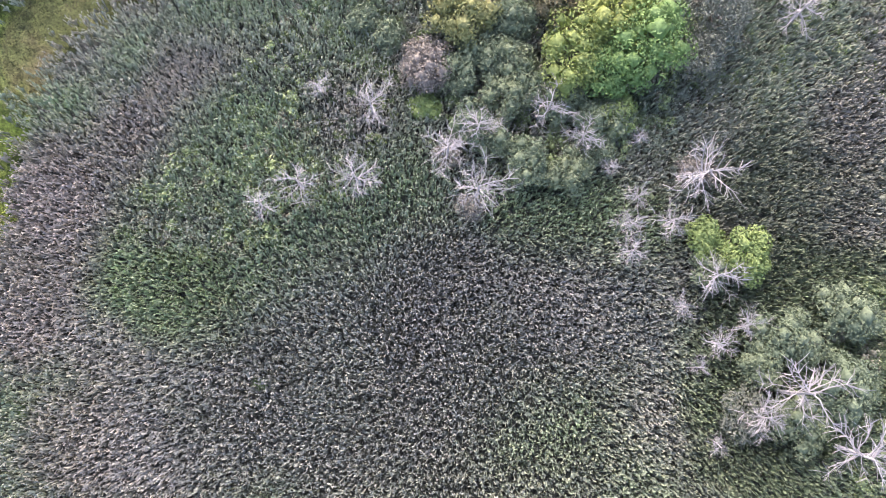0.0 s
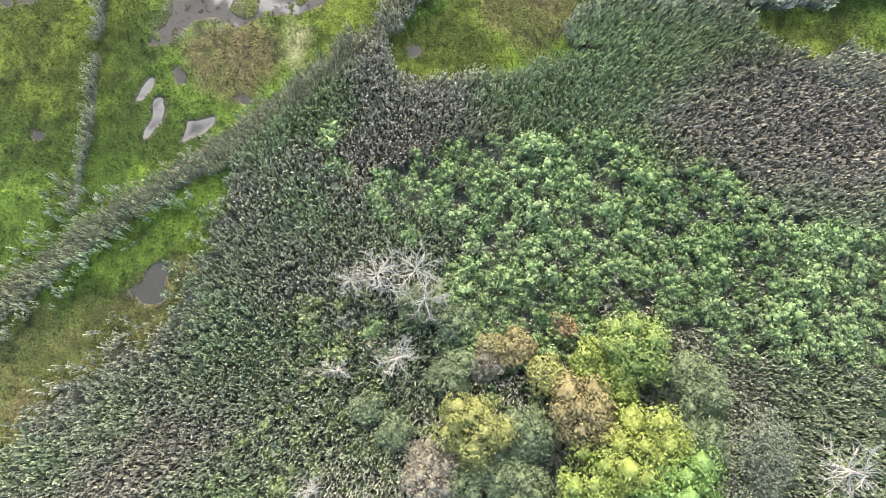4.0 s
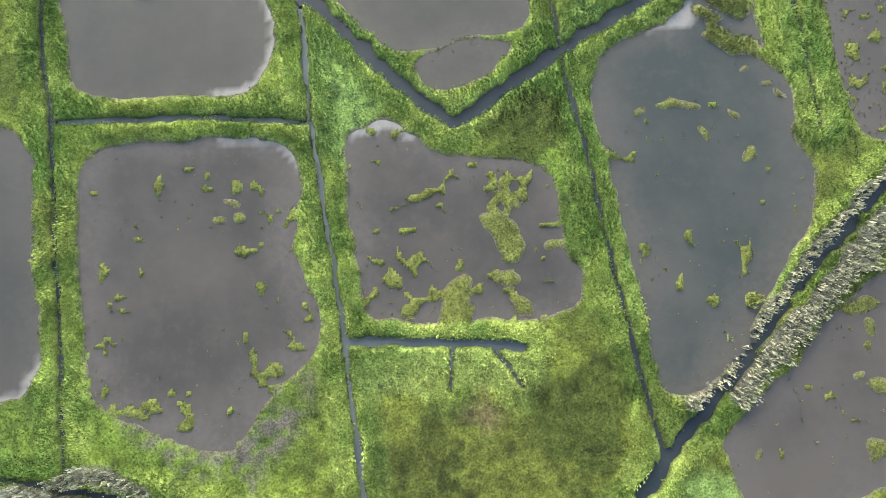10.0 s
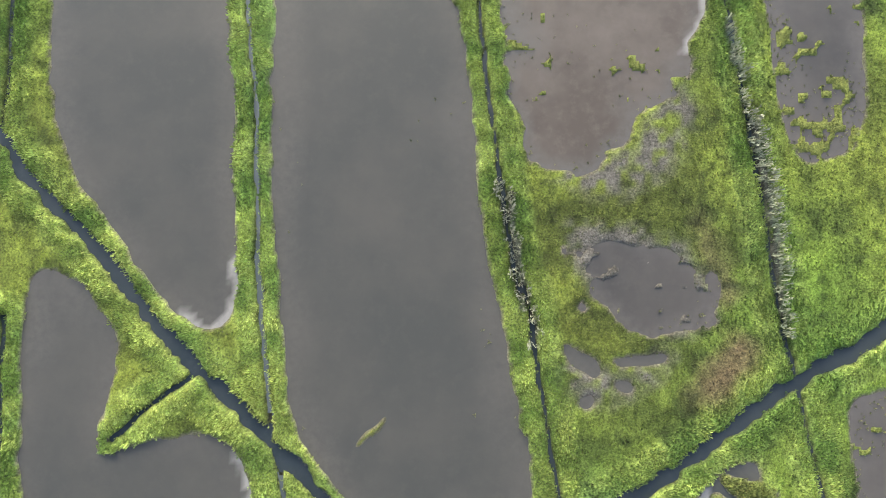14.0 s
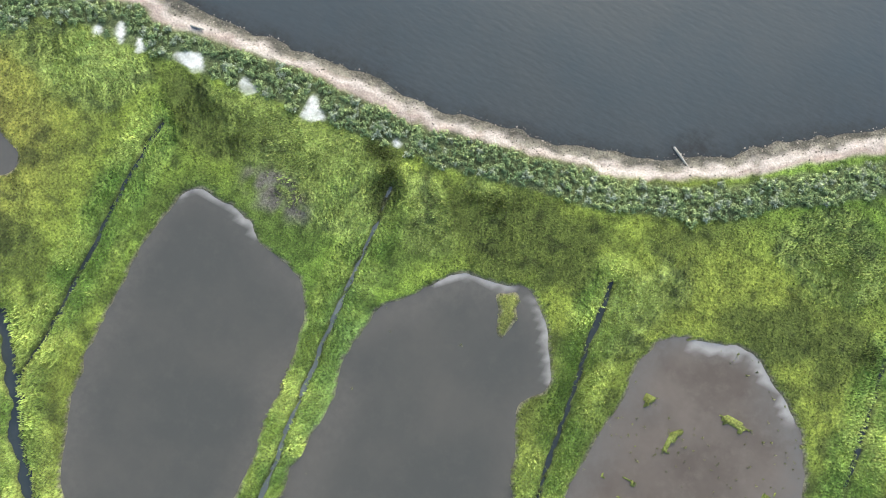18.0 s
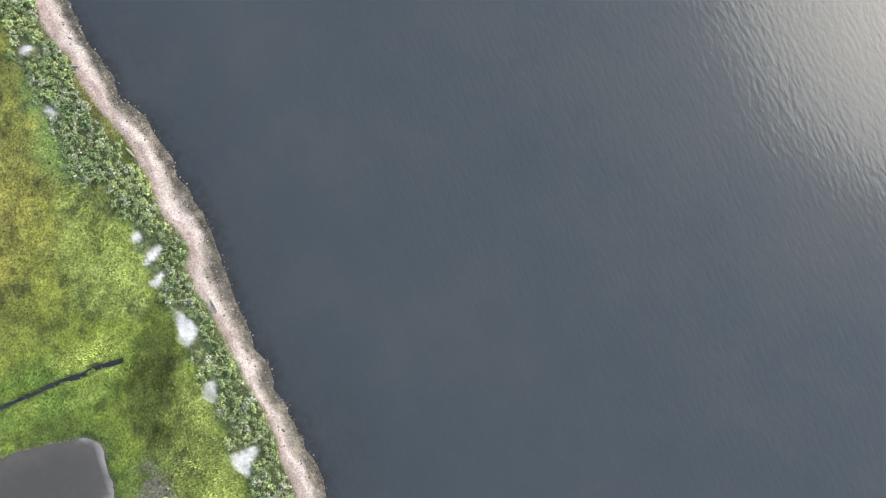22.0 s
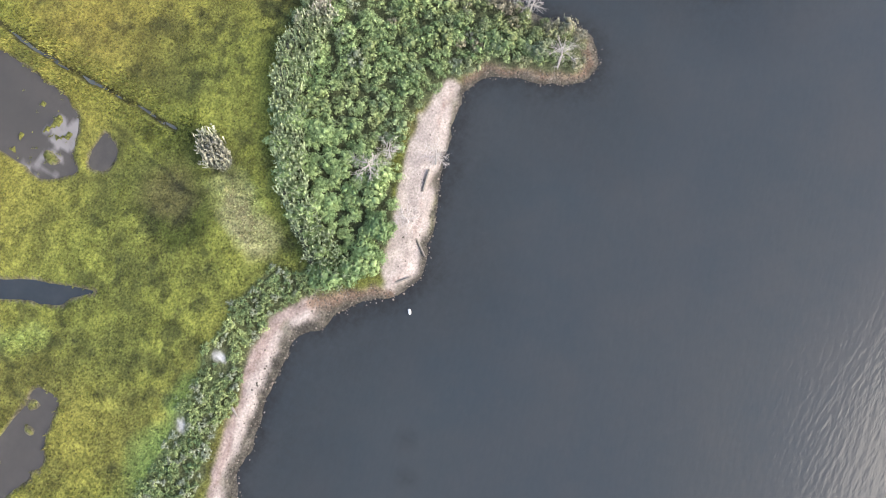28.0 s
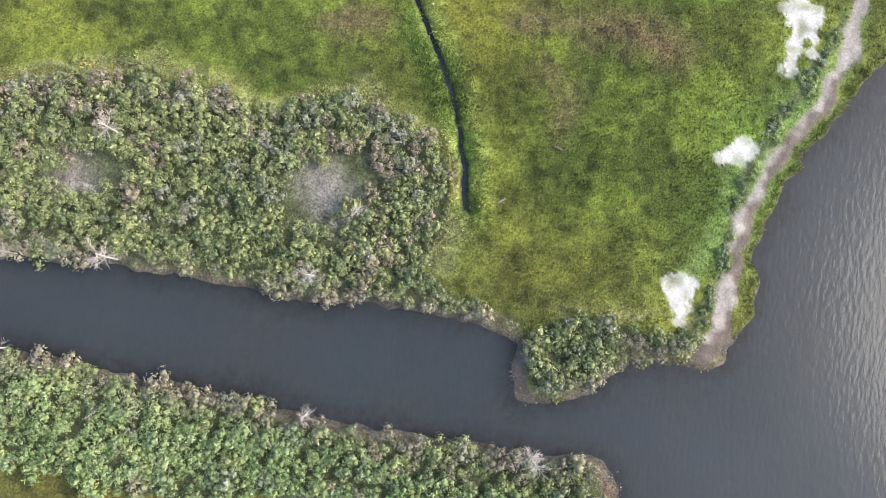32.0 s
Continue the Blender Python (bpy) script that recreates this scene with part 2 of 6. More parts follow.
pond("g", [(10.6,147), (11.1,151.4), (13,155.2), (16.9,155.9), (21.1,157.9), (24.4,158), (28.6,155), (33.2,152.2), (35.4,148.5), (37.3,141.9), (38.6,134.4), (39.8,131.9), (39.9,126.3), (37.4,122.8), (36,116.4), (30.5,110.3), (27.4,106.1), (23.2,102.5), (17,103.9), (13.6,107.3), (11.8,116.3), (10.3,125.6), (10.3,136.1), (11.1,146.2)])
pond("h", [(22.1,48.7), (24.5,53.6), (29.5,56.4), (34.5,57.5), (37.5,55.7), (39.7,53.1), (45.3,52.9), (49.1,50.2), (50.2,45.1), (49.6,39.4), (51.7,37.7), (52.5,33.7), (51.5,28.2), (48.8,25.1), (46.1,21.3), (42.4,15.4), (39.7,11), (35.5,6.7), (31.3,5), (28.7,6.2), (28,11.4), (26.8,20.5), (25.5,28.3), (23.8,38), (22.3,44.5)])
pond("i", [(56.8,72.3), (60.9,73.6), (66.5,74.1), (78.2,73.5), (76.2,39.2), (64.1,38.4), (58.6,41.5), (57.8,48.8), (57.1,60.7), (56.3,68.4)])
pond("j", [(36.4,-1.3), (37.3,0.2), (39.3,2.5), (43.4,6.4), (47.3,7.9), (50,12.6), (55.9,18.1), (61.5,21.3), (70.5,23.7), (69.2,-4.3), (59.1,-5.8), (53.7,-8.7), (49.1,-10.2), (44.5,-11.3), (39.4,-9.5), (37.7,-5.8), (36.6,-2.8)])
pond("k", [(-77.6,49.1), (-57.2,45.6), (-56,32.9), (-55.9,23.8), (-54,15), (-54.8,10.3), (-57.7,7.5), (-60.8,7.5), (-74,7.2)])
pond("l", [(-32.2,-28.3), (-28.7,-25.8), (-23.7,-26.8), (-19,-26.2), (-13.9,-27.8), (-13.5,-30.8), (-14.2,-34.1), (-14.1,-37.3), (-16.7,-38.4), (-18.5,-39.5), (-23.1,-40), (-26.7,-42.5), (-30.1,-40.9), (-33.6,-42.9), (-36.2,-46), (-38.8,-46.7), (-38.4,-45.1), (-36,-42.8), (-36.7,-39.3), (-35.9,-36.8), (-31.7,-35.9), (-29.1,-32.8), (-31,-30.6)])
pond("m", [(-39.5,-55.7), (-38.5,-52.1), (-36.7,-51.1), (-37.3,-53.5), (-38.4,-55.5)])
pond("n", [(-36.8,-54.6), (-35.4,-54.1), (-34.2,-56.3), (-35.3,-60), (-37.5,-60.8), (-35.7,-57.5)])
pond("o", [(-31.3,-56.9), (-29.2,-56.9), (-27.2,-56), (-27.4,-57.9), (-30.2,-60), (-31.8,-60.8), (-30.7,-58.6)])
pond("p", [(-69.1,-18.6), (-64.1,-18.8), (-59.1,-19.1), (-56.9,-21.3), (-56.8,-24.3), (-58.4,-26.6), (-57.5,-28.9), (-59,-31.2), (-66.2,-31.7)])
pond("q", [(-65.3,-35.7), (-60.4,-35.9), (-57.6,-37.9), (-56.2,-40.2), (-56.7,-42.2), (-63.5,-43.9)])
pond("r", [(-35.5,-82.6), (-33.2,-81.3), (-33,-78.6), (-31.5,-77.9), (-29.8,-78.7), (-30.4,-80.9), (-29.8,-83.4), (-31.4,-83.8), (-33,-83.2)])
pond("s", [(-81.4,128.4), (-80.5,131), (-82.5,130.2), (-85.3,129.9), (-87.9,131.1), (-90.3,130), (-91.5,131.7), (-90.9,133.9), (-86.6,134.6), (-83,137.1), (-80,135.6), (-76.1,134.4), (-75.5,132.2), (-78.5,130.1)])
pond("t", [(-124.8,88.2), (-125.3,99.4), (-124.9,107.3), (-123.7,112.9), (-122.6,115), (-119.2,116.1), (-116.2,118.7), (-113.8,116.2), (-112.9,113.2), (-114.1,111.4), (-113.4,108.2), (-111.2,98.5)])
pond("u", [(-97.1,112), (-100,118.1), (-101.9,122.2), (-103.2,125.7), (-105.7,131), (-102.7,127.9), (-100.3,126.5), (-99.6,123.8), (-97.9,119.6), (-94.2,114.2)])
pond("w", [(46.9,155.2), (51.4,160.1), (61,161.4), (63.3,108.7), (54.6,103.8), (50.7,107), (49.3,117.4), (48.3,133), (50,143)])
pond("x", [(-118.6,118.9), (-122.2,118.1), (-123.2,119), (-121.7,121.7), (-118.7,122), (-118,120.2)])
pond("y", [(-1.2,-42.6), (-0,-42.1), (0.9,-43.2), (-0.1,-44.2), (-1,-43.9)])
pond("z", [(-53.3,-61.7), (-52,-61.2), (-51.1,-62), (-52.3,-62.9)])
mud("flat", [(19.3,96.9), (26,95.7), (34,94.9), (37.5,89.3), (39.1,82.7), (34.9,79.7), (29.5,81.6), (22.8,86), (19.2,91.1)])
mud("speck", [(18.7,79), (25.8,74.7), (30,77.6), (32.5,79.1), (33.8,76.6), (27.1,71.5), (20.7,70.3), (17.7,75.9)])
mud("strip", [(-27.1,-2.8), (-24.2,-0.5), (-20.9,6.4), (-20.1,4.8), (-20.4,1.8), (-23.4,-0.5), (-24,-5), (-26.3,-5.8)])
mud("north", [(-49.9,148.2), (-44.9,150.1), (-39,149), (-35.9,146.5), (-39.4,143.7), (-44.5,143.5)])
island("b1", [(5.4,31), (8.1,31.3), (10.7,29.3), (11.9,25.7), (10.4,23), (7.9,25.8), (6.4,28.2)])
island("b2", [(6.9,22.8), (10,23), (11.3,21.1), (8.4,20.2)])
island("b3", [(0.7,21.4), (3.1,23.4), (4.4,21.3), (4,16.7), (3.1,14.5), (-0.7,14.6), (-0.3,19.2)])
island("b4", [(13.7,26.4), (16,26.9), (17.9,25.5), (15.9,24.8), (14,25.2)])
island("b5", [(9.1,18.8), (12.2,19.3), (13.1,16.4), (10.5,16.1)])
island("b6", [(7.5,34.9), (9.1,35.4), (10.6,33.6), (11.4,31.6), (9.7,31.3)])
island("h1", [(31.1,46), (33.5,46.4), (35.5,45.5), (38,44.9), (37.3,44), (34.6,44.7), (31.4,45)])
island("h2", [(38.7,59.1), (42.4,55.5), (46.3,54.1), (50,51), (50.1,48.5), (46,51.6), (42.1,52.6), (39.2,55.6)])
island("h3", [(42.4,38.7), (44.8,39), (44.9,36.8), (42.6,36.5)])
island("h4", [(36.5,41.4), (37.9,41.8), (38.9,39.8), (37.3,39.4)])
island("e1", [(-5.1,69.7), (-4.8,68.2), (-8,66.1), (-9.4,64.8), (-9.6,65.8), (-7.1,68.1)])
island("j1", [(52.8,16.4), (55.8,17.7), (58.8,17.3), (59.2,16), (55.9,14.3), (53.7,15.3)])
island("j2", [(56.5,14.3), (57.9,14.6), (58.1,11.8), (56.9,12)])
island("j3", [(55.5,6.4), (57.7,6.9), (59.6,5.7), (57.8,4.7)])
island("j4", [(55.2,-1.3), (57,-0.7), (58.1,-1.7), (57.7,-3.9), (55.6,-4.1)])
island("j5", [(54.3,7.9), (56.2,8.1), (55.9,6.7), (54.3,6.7)])
island("j6", [(40.3,-2.2), (41.6,-2), (41.2,-3.7), (40.5,-3.7)])
island("a1", [(-30.1,34.3), (-27.4,33.8), (-27.6,33), (-29.7,33.3)])
island("a2", [(-31.5,31.6), (-29.5,31.9), (-29.3,30.3), (-31.3,30.2)])
island("a3", [(-28.2,32.5), (-26.4,32.2), (-26.6,30.4), (-28.4,30.7)])
island("g1", [(-10.4,148.9), (-7.5,150.1), (-6.4,148.4), (-6.4,144.1), (-7.6,144), (-8.3,146.8)])
island("l1", [(-25.5,-31.5), (-23.1,-30.6), (-21.9,-32.7), (-23.2,-34.5), (-24.9,-33.7)])
island("l2", [(-30.7,-30.1), (-28.3,-30.2), (-28.4,-32.3), (-30.4,-32.3)])
island("l3", [(-34.3,-32.6), (-32.4,-32), (-31.3,-33), (-33.7,-33.8)])
island("s1", [(-80.5,130.8), (-81.4,132.5), (-79.9,132.6), (-79.4,131.6)])
island("t1", [(-116.1,113.2), (-117.3,114.2), (-116.3,115.9), (-115,114.9)])
shore("bay", [(300,165), (150,170), (33.2,198.4), (25.2,192.3), (19.6,188.6), (14.8,184.8), (10.2,180.6), (5.3,177.1), (-0.7,174), (-7.7,171.5), (-14.5,169.9), (-21.4,168.4), (-27.4,166.9), (-33.2,166.3), (-38.7,166.9), (-43.3,165.7), (-49.9,164.8), (-55.6,164), (-62.4,163.4), (-70,162.5), (-64.5,164), (-71.7,163.5), (-78.8,162.4), (-86.1,161.3), (-91.8,159.4), (-96.8,157.6), (-102.8,156.3), (-108.1,154.9), (-103.6,155.8), (-109.6,154.9), (-113.4,154.3), (-116.8,157.1), (-119.5,158), (-124.2,162.9), (-126.9,165.1)])
shore("head", [(-129.3,164.9), (-132.8,163.6), (-137.9,161.8), (-144.4,159.2), (-149.7,157.3), (-154,157), (-157.1,158.7), (-158.4,163.3), (-160.8,168.1), (-163.3,170.6), (-165.5,170.5), (-168.8,168.7), (-169.7,166.5), (-167.9,161.6), (-167.6,156.7), (-167.5,151.6), (-167,145), (-166.5,140.1), (-165.9,131.7), (-165.6,121.3), (-166.3,126.3), (-166.2,118.3), (-165.4,110.6), (-164.9,102.7), (-165.1,94.5), (-165.3,86.1), (-165.7,73.4), (-163.4,53.3)])
shore("north", [(-171.9,48.8), (-174.5,69.1), (-175.9,81.1), (-176.6,89.3), (-178.1,96.9), (-178.7,105), (-179.1,113), (-179.5,121), (-180.3,128.8), (-181.6,136.3), (-181.8,144.2), (-182.5,149.5), (-181.4,153.9), (-178.6,153.9), (-175.5,153.9), (-173.7,156.4), (-174.5,160), (-177,164.6), (-180.9,167.9), (-182.5,171.3), (-183,176.5), (-184.3,180.3), (-187.2,181), (-191.2,183.3), (-193.9,183.1), (-196,183.4), (-198.2,181.8), (-202.4,182.3), (-207.9,183.9), (-213.7,186.2), (-219.9,189.3), (-230.2,195), (-240.6,199.2), (-250.3,202.8)])
sand("a", 1.25, [(33.8,197), (25.8,190.8), (18.4,186), (10.8,179.4), (3.2,174.6), (-3.7,171.7), (-11.1,169.9), (-18.8,168.3), (-25.9,165.7), (-34.2,165.1), (-46.1,164.4), (-59.3,162.6), (-71.6,160.7), (-63.7,162.4), (-69.8,162), (-76.9,160.9), (-84.1,159.7), (-89.9,158.2), (-96.3,156), (-102.3,154.6), (-107.7,153.4), (-113.3,152.6), (-117.1,154.2)])
sand("b", 1.3, [(-108.5,153), (-113.2,152.5), (-116,153.3), (-117.4,154.6)])
sand("c", 1.9, [(-127.9,162.7), (-131.6,161.6), (-137.3,159.3), (-143.1,157.1), (-147.4,155.8)])
sand("d", 1.5, [(-125.8,162.7), (-149.2,155), (-152.2,155.4)])
mudshore("a", 1.1, [(-185.2,177.3), (-187.5,179.1), (-193.6,179.2), (-199.9,179.9), (-206.3,180.3), (-212.4,182.4), (-219.9,186.6), (-225.4,188.8), (-235.1,190.5), (-243.7,190)])
mudshore("b", 1.2, [(-173.7,156.3), (-175,154.8), (-178.1,154.5), (-180.5,154.9)])
rocks("a", 0.7, [(-118.1,155), (-120.4,157.4), (-124.6,162.6)])
rocks("b", 0.8, [(-154.4,156.7), (-157.4,158.5), (-158.9,163), (-161.4,167.8), (-164,170.2), (-167.7,168.6)])
salt("a", [(-76.9,155.2), (-76,155.6), (-75.2,154.7), (-76,154.1)])
salt("b", [(-74,156.9), (-73.3,157.4), (-72,155.1), (-72.7,154.4)])
salt("c", [(-70.5,156.5), (-69.5,156.9), (-68.8,155.1), (-69.5,154.8)])
salt("d", [(-64.8,157.1), (-62.8,158), (-60.6,158.2), (-60,156.5), (-61.4,155.7), (-63.7,156.5)])
salt("e", [(-55.1,158.3), (-54,158.6), (-52.3,157.8), (-52.7,156.9), (-54.2,157.3)])
salt("f", [(-45.4,160.2), (-44.1,160.7), (-43.3,159.4), (-42,159), (-42.1,158.1), (-44.6,157.5), (-44.5,158.8)])
salt("g", [(-32.2,160.2), (-31.4,160.8), (-30.3,160.1), (-31.2,159.2)])
salt("h", [(-212.4,174), (-214.9,175.4), (-215.2,177.3), (-213.9,177.9), (-214.1,180.2), (-212.9,180.4), (-212.6,178.5), (-211.1,177.2), (-210.7,175.3)])
salt("i", [(-192.3,170.6), (-194,171.9), (-195.1,175.3), (-192.8,175.8), (-190.6,174.7), (-188.4,174.9), (-187.4,173.8), (-189.4,172.8), (-190.1,171)])
salt("j", [(-236,180), (-238.4,182.8), (-236.1,184), (-236,187.2), (-233.5,186.8), (-232.8,184.5), (-229.4,186.2), (-227.8,184.9), (-231.6,183.1), (-225.6,182.9), (-225.3,181.6), (-230.2,180.8)])
salt("k", [(-106.4,147.5), (-107.2,148.5), (-106.1,149.1), (-105.5,148.4)])
salt("l", [(-97,148.3), (-97.6,149), (-96.6,149.8), (-96,149.1)])
reed("south", [(-15.3,-50.3), (-9.9,-44.7), (-5.1,-40.2), (-3.6,-45.4), (-0.4,-46.6), (6.6,-46.6), (13.3,-45), (19.3,-43.5), (23.7,-40.5), (29,-39.8), (38.1,-37.9), (48.1,-37.4), (62.4,-36.4), (80.1,-36.6), (96.5,-85.4), (92.4,-115.2), (85.1,-167.7), (-56.6,-166.6), (-60.3,-135), (-52.9,-129.7), (-49,-123.7), (-47.8,-112.8), (-45.9,-101.2), (-39.4,-96.3), (-35.2,-90.5), (-29,-87.9), (-26.4,-80.4), (-24.1,-73.5), (-23.7,-70.6), (-23.9,-65.4), (-18.8,-58.7)])
reed("belt", [(-71.5,-7.6), (-61.1,-9.8), (-30.8,-7.8), (-19.8,-9.9), (-10.5,-12), (0.2,-13.6), (8.5,-15.1), (15.4,-16.1), (21.2,-14.2), (27.5,-7.6), (30.7,-13), (39.5,-13.3), (46.8,-14.3), (56.3,-14.8), (61.7,-15.4), (79.9,-16), (80.1,-27.2), (62.1,-27.2), (60,-29.7), (49.3,-31), (37.5,-30.1), (25.9,-30.8), (17.9,-29.3), (14.6,-27.7), (8.3,-28.1), (3.4,-26.3), (0.6,-23.5), (-6.8,-22), (-15,-20.2), (-25.8,-18.5), (-30.2,-16.5), (-37.7,-15.4), (-41.6,-16.5), (-44.6,-17.9), (-47.3,-21), (-48,-23.6), (-51.2,-15.5), (-57.1,-12.8)])
reed("mid", [(23.7,-40.5), (20.3,-37.8), (23,-33.5), (25.3,-32.4), (25.9,-30.8), (37.5,-30.1), (49.3,-31.8), (47.9,-35.1), (55.7,-37.3), (38.2,-39.5)])
reed("west", [(-64.5,-2.8), (-59.9,-2.9), (-50.6,-4.4), (-38.3,-7.1), (-27.6,-9.3), (-27.3,-17.5), (-34.1,-15.4), (-46.7,-17.5), (-50,-23.4), (-51.3,-16.1), (-63.8,-10.2)])
reedline("low", 1.9, [(5.1,-27.6), (-5.2,-40), (-14.1,-49.5), (-24.7,-61), (-34.7,-69.1), (-41.3,-74.8), (-46.9,-81), (-55.5,-90)])
reedline("levee", 0.54, [(-50.7,-15.5), (-47.4,-26.9), (-46.6,-41.4), (-46.4,-46.1)])
reedline("levee_b", 0.48, [(-45.8,-49.1), (-44.8,-58.2), (-44.6,-64.9), (-45,-72.3)])
reedline("ne", 1.5, [(38.7,5.6), (46.1,12.2), (53.7,20.1), (62.1,28.2), (69.2,35.3)])
reedline("nw", 0.9, [(32.9,4.4), (39,10.6), (46.5,18.5), (50,23.4), (56.8,29.5), (65.5,37.8)])
reedline("east", 0.48, [(11.2,99.8), (12.1,92.3), (13.6,84.9), (14.8,79.6)])
reedline("east_b", 0.42, [(9.9,101.6), (11.3,92.3), (12.8,84.1)])
reedline("far", 0.48, [(46.2,110), (47.7,97.9), (48.2,88.8), (48.5,81)])
reedline("far_b", 0.48, [(43,125.1), (43.9,118.2), (45.8,107.8), (47.6,97.7), (48.5,89.2)])
reedline("stand", 0.9, [(-52.2,-3.5), (-47.8,-2), (-42.4,-2.8), (-39.2,-5.4)])
reed("patch", [(-129,130), (-130.8,131.5), (-129.7,135), (-127.8,136.3), (-125.8,134.4), (-126.6,132.1)])
reed("fringe", [(-143.9,132.4), (-149.6,132.4), (-152.9,133.1), (-155.2,135.3), (-150.7,137.3), (-143.2,137.5), (-135.3,142.6), (-128.3,148.9), (-126,153.9), (-124.4,158.4), (-120.8,153.8), (-126,145.1), (-135.9,137.7)])
shrub("head", [(-150.8,87.2), (-151.9,98.3), (-151,109.7), (-152.5,122.1), (-156,127), (-153,131.8), (-144.5,135), (-138.6,136.3), (-132.8,140.7), (-128.3,147), (-125.4,151.6), (-127.8,157.6), (-134,157.4), (-139,150.5), (-146.7,151.1), (-151.3,153.6), (-156.7,156.6), (-158.5,159.8), (-162,167.9), (-165.8,169.4), (-169.1,166), (-167.6,161.7), (-167.1,156.9), (-167.2,151.8), (-166.6,145.2), (-166.1,140.3), (-165.4,132), (-165.1,121.6), (-164.1,106.1), (-163.2,92.9), (-163.2,79)])
shrub("levee", [(-156.3,130.3), (-153,122.2), (-150.9,108.9), (-151.7,100.6), (-149.4,77.3), (-148.4,61.2), (-162,54), (-164.3,74.1), (-163.6,86.9), (-164.6,94.7), (-164.4,103), (-164.9,110.8), (-165.7,118.5), (-165.8,126.4)])
shrub("north", [(-202.9,42.3), (-198.5,77.1), (-201,84.5), (-203.6,91.8), (-205.2,101.9), (-204.5,109.3), (-201.7,112.5), (-204.9,117.2), (-207.9,122.8), (-207.8,129.3), (-205.7,134.5), (-202.8,139.2), (-197.7,141.2), (-191.9,140.2), (-187,139.1), (-185.2,144.2), (-183.3,153.7), (-183.2,150), (-181.3,137.5), (-181,125.3), (-181.1,114.5), (-179.4,99.4), (-175.5,85), (-172.8,54.2)])
shrub("tip", [(-181.6,154.5), (-185.6,159.2), (-186.6,168.8), (-185.8,173.5), (-187.9,177.6), (-186.3,178.7), (-183.9,173.1), (-182.6,169.6), (-178.1,164.6), (-174.6,158.6), (-177.5,155.8)])
lowshrub("a", 2.3, [(35.6,192.8), (27.8,186.5), (17.5,179.2), (10.5,173.3), (1.7,169.4), (-5.7,167.5), (-13.1,165.6), (-20.8,164), (-28.3,162.1), (-40.7,161), (-53,159.6), (-65.6,158.1), (-78.1,156.3), (-66.3,160), (-73.2,158.6), (-80.2,156.7), (-86.3,154), (-93.6,152.2), (-100.9,149.5), (-108,148.5), (-113.9,148.9), (-117.1,149.1)])
lowshrub("b", 0.8, [(-186.3,174.1), (-190.1,177.2), (-193.8,176.9)])
thicket("a", 0.8, [(-12.9,-57.1), (-5.8,-63.1), (-1.5,-61), (9.3,-55.4), (20.7,-54.3), (32,-52.9), (37.1,-59), (45.9,-54.1), (49.3,-61.2), (59.1,-62.1), (74,-63.1), (81.3,-80.9), (49.1,-81.4), (45.9,-80), (30,-76.3), (9.7,-70.2), (1.3,-65.7), (-10.8,-59.6)])
thicket("b", 0.4, [(-12.9,-70.9), (-2.5,-78.4), (5.7,-82), (5.5,-100.7), (4.1,-111.2), (-5.4,-114.8), (-10.8,-120.1), (-19.6,-121.4), (-16.7,-108.2), (-10.2,-97.2), (-13.8,-84.9)])
thicket("c", 0.4, [(-13.7,-89.2), (6.2,-89.3), (4.6,-110.7), (-3.2,-121.2), (-17,-127.5), (-31.7,-129), (-35.1,-124.2), (-27.2,-113), (-18,-104.7)])
thicket("d", 0.35, [(37.4,-95.5), (77.2,-84.1), (88.3,-84.1), (84.4,-115.2), (65.7,-100.8), (48.7,-110.9), (37,-105)])
tint("bright", [(-85.1,148.5), (-80,152.1), (-71.1,152.5), (-71,146.4), (-77.7,142.7)])
tint("bright", [(-51,154.5), (-41.8,156.9), (-32.7,159.2), (-29.2,154.3), (-28.2,146.5), (-34.8,144.6), (-45.2,149.1)])
tint("bright", [(-28.6,158), (-23.3,159.2), (-18.4,151.8), (-23,150.9)])
tint("bright", [(3,158.5), (10.1,164), (11.3,158.1), (8.7,150.3), (4.9,148.2)])
tint("bright", [(19.1,172.2), (24.7,181), (30.1,181.4), (34.8,170.9), (26.7,168.1)])
tint("bright", [(-80.7,145), (-85.9,147.1), (-86,150.2), (-77.8,153.4), (-71.3,154.5), (-69,149.1), (-72.1,144.1)])
tint("bright", [(-11.4,11), (-0.5,11.8), (11.2,12.6), (13.4,7.1), (9.5,4.8), (5.7,7.1), (0.3,8.7), (-1.3,4.8), (-9.8,7.1)])
tint("bright", [(-11.5,-33.8), (-6.1,-26.7), (-4.4,-28.1), (-7.5,-34.1), (-11.1,-36.2)])
tint("bright", [(-124.7,134.2), (-128,141.1), (-123.9,144.6), (-118.9,143.5), (-121.7,138.1)])
tint("bright", [(-195.5,138.6), (-196.9,141.4), (-191.5,145), (-187.2,142.9), (-187.7,139)])
tint("bright", [(-207.7,118.9), (-210.2,125.4), (-208.9,130.6), (-208.2,124.3)])
tint("bright", [(10.8,-8.7), (14.6,-7.3), (15.2,-13.1), (11.5,-11.7)])
tint("bright", [(-199.3,76.9), (-204.6,84.9), (-208.7,98.3), (-207,105.4), (-205.4,95.3), (-197.3,82.4)])
tint("dark", [(-19.9,157.7), (-8.1,164.1), (-0.9,163), (0.4,155.4), (-9.2,150.2), (-17.8,152.1)])
tint("dark", [(-3.6,-42.3), (0.2,-39.1), (8,-38.5), (12.9,-41.1), (11,-45.2), (4.3,-46.6), (-2,-45.6)])
tint("dark", [(13.4,9.5), (22.8,12.6), (24.7,0.2), (19.9,-5.8), (11,0.2)])
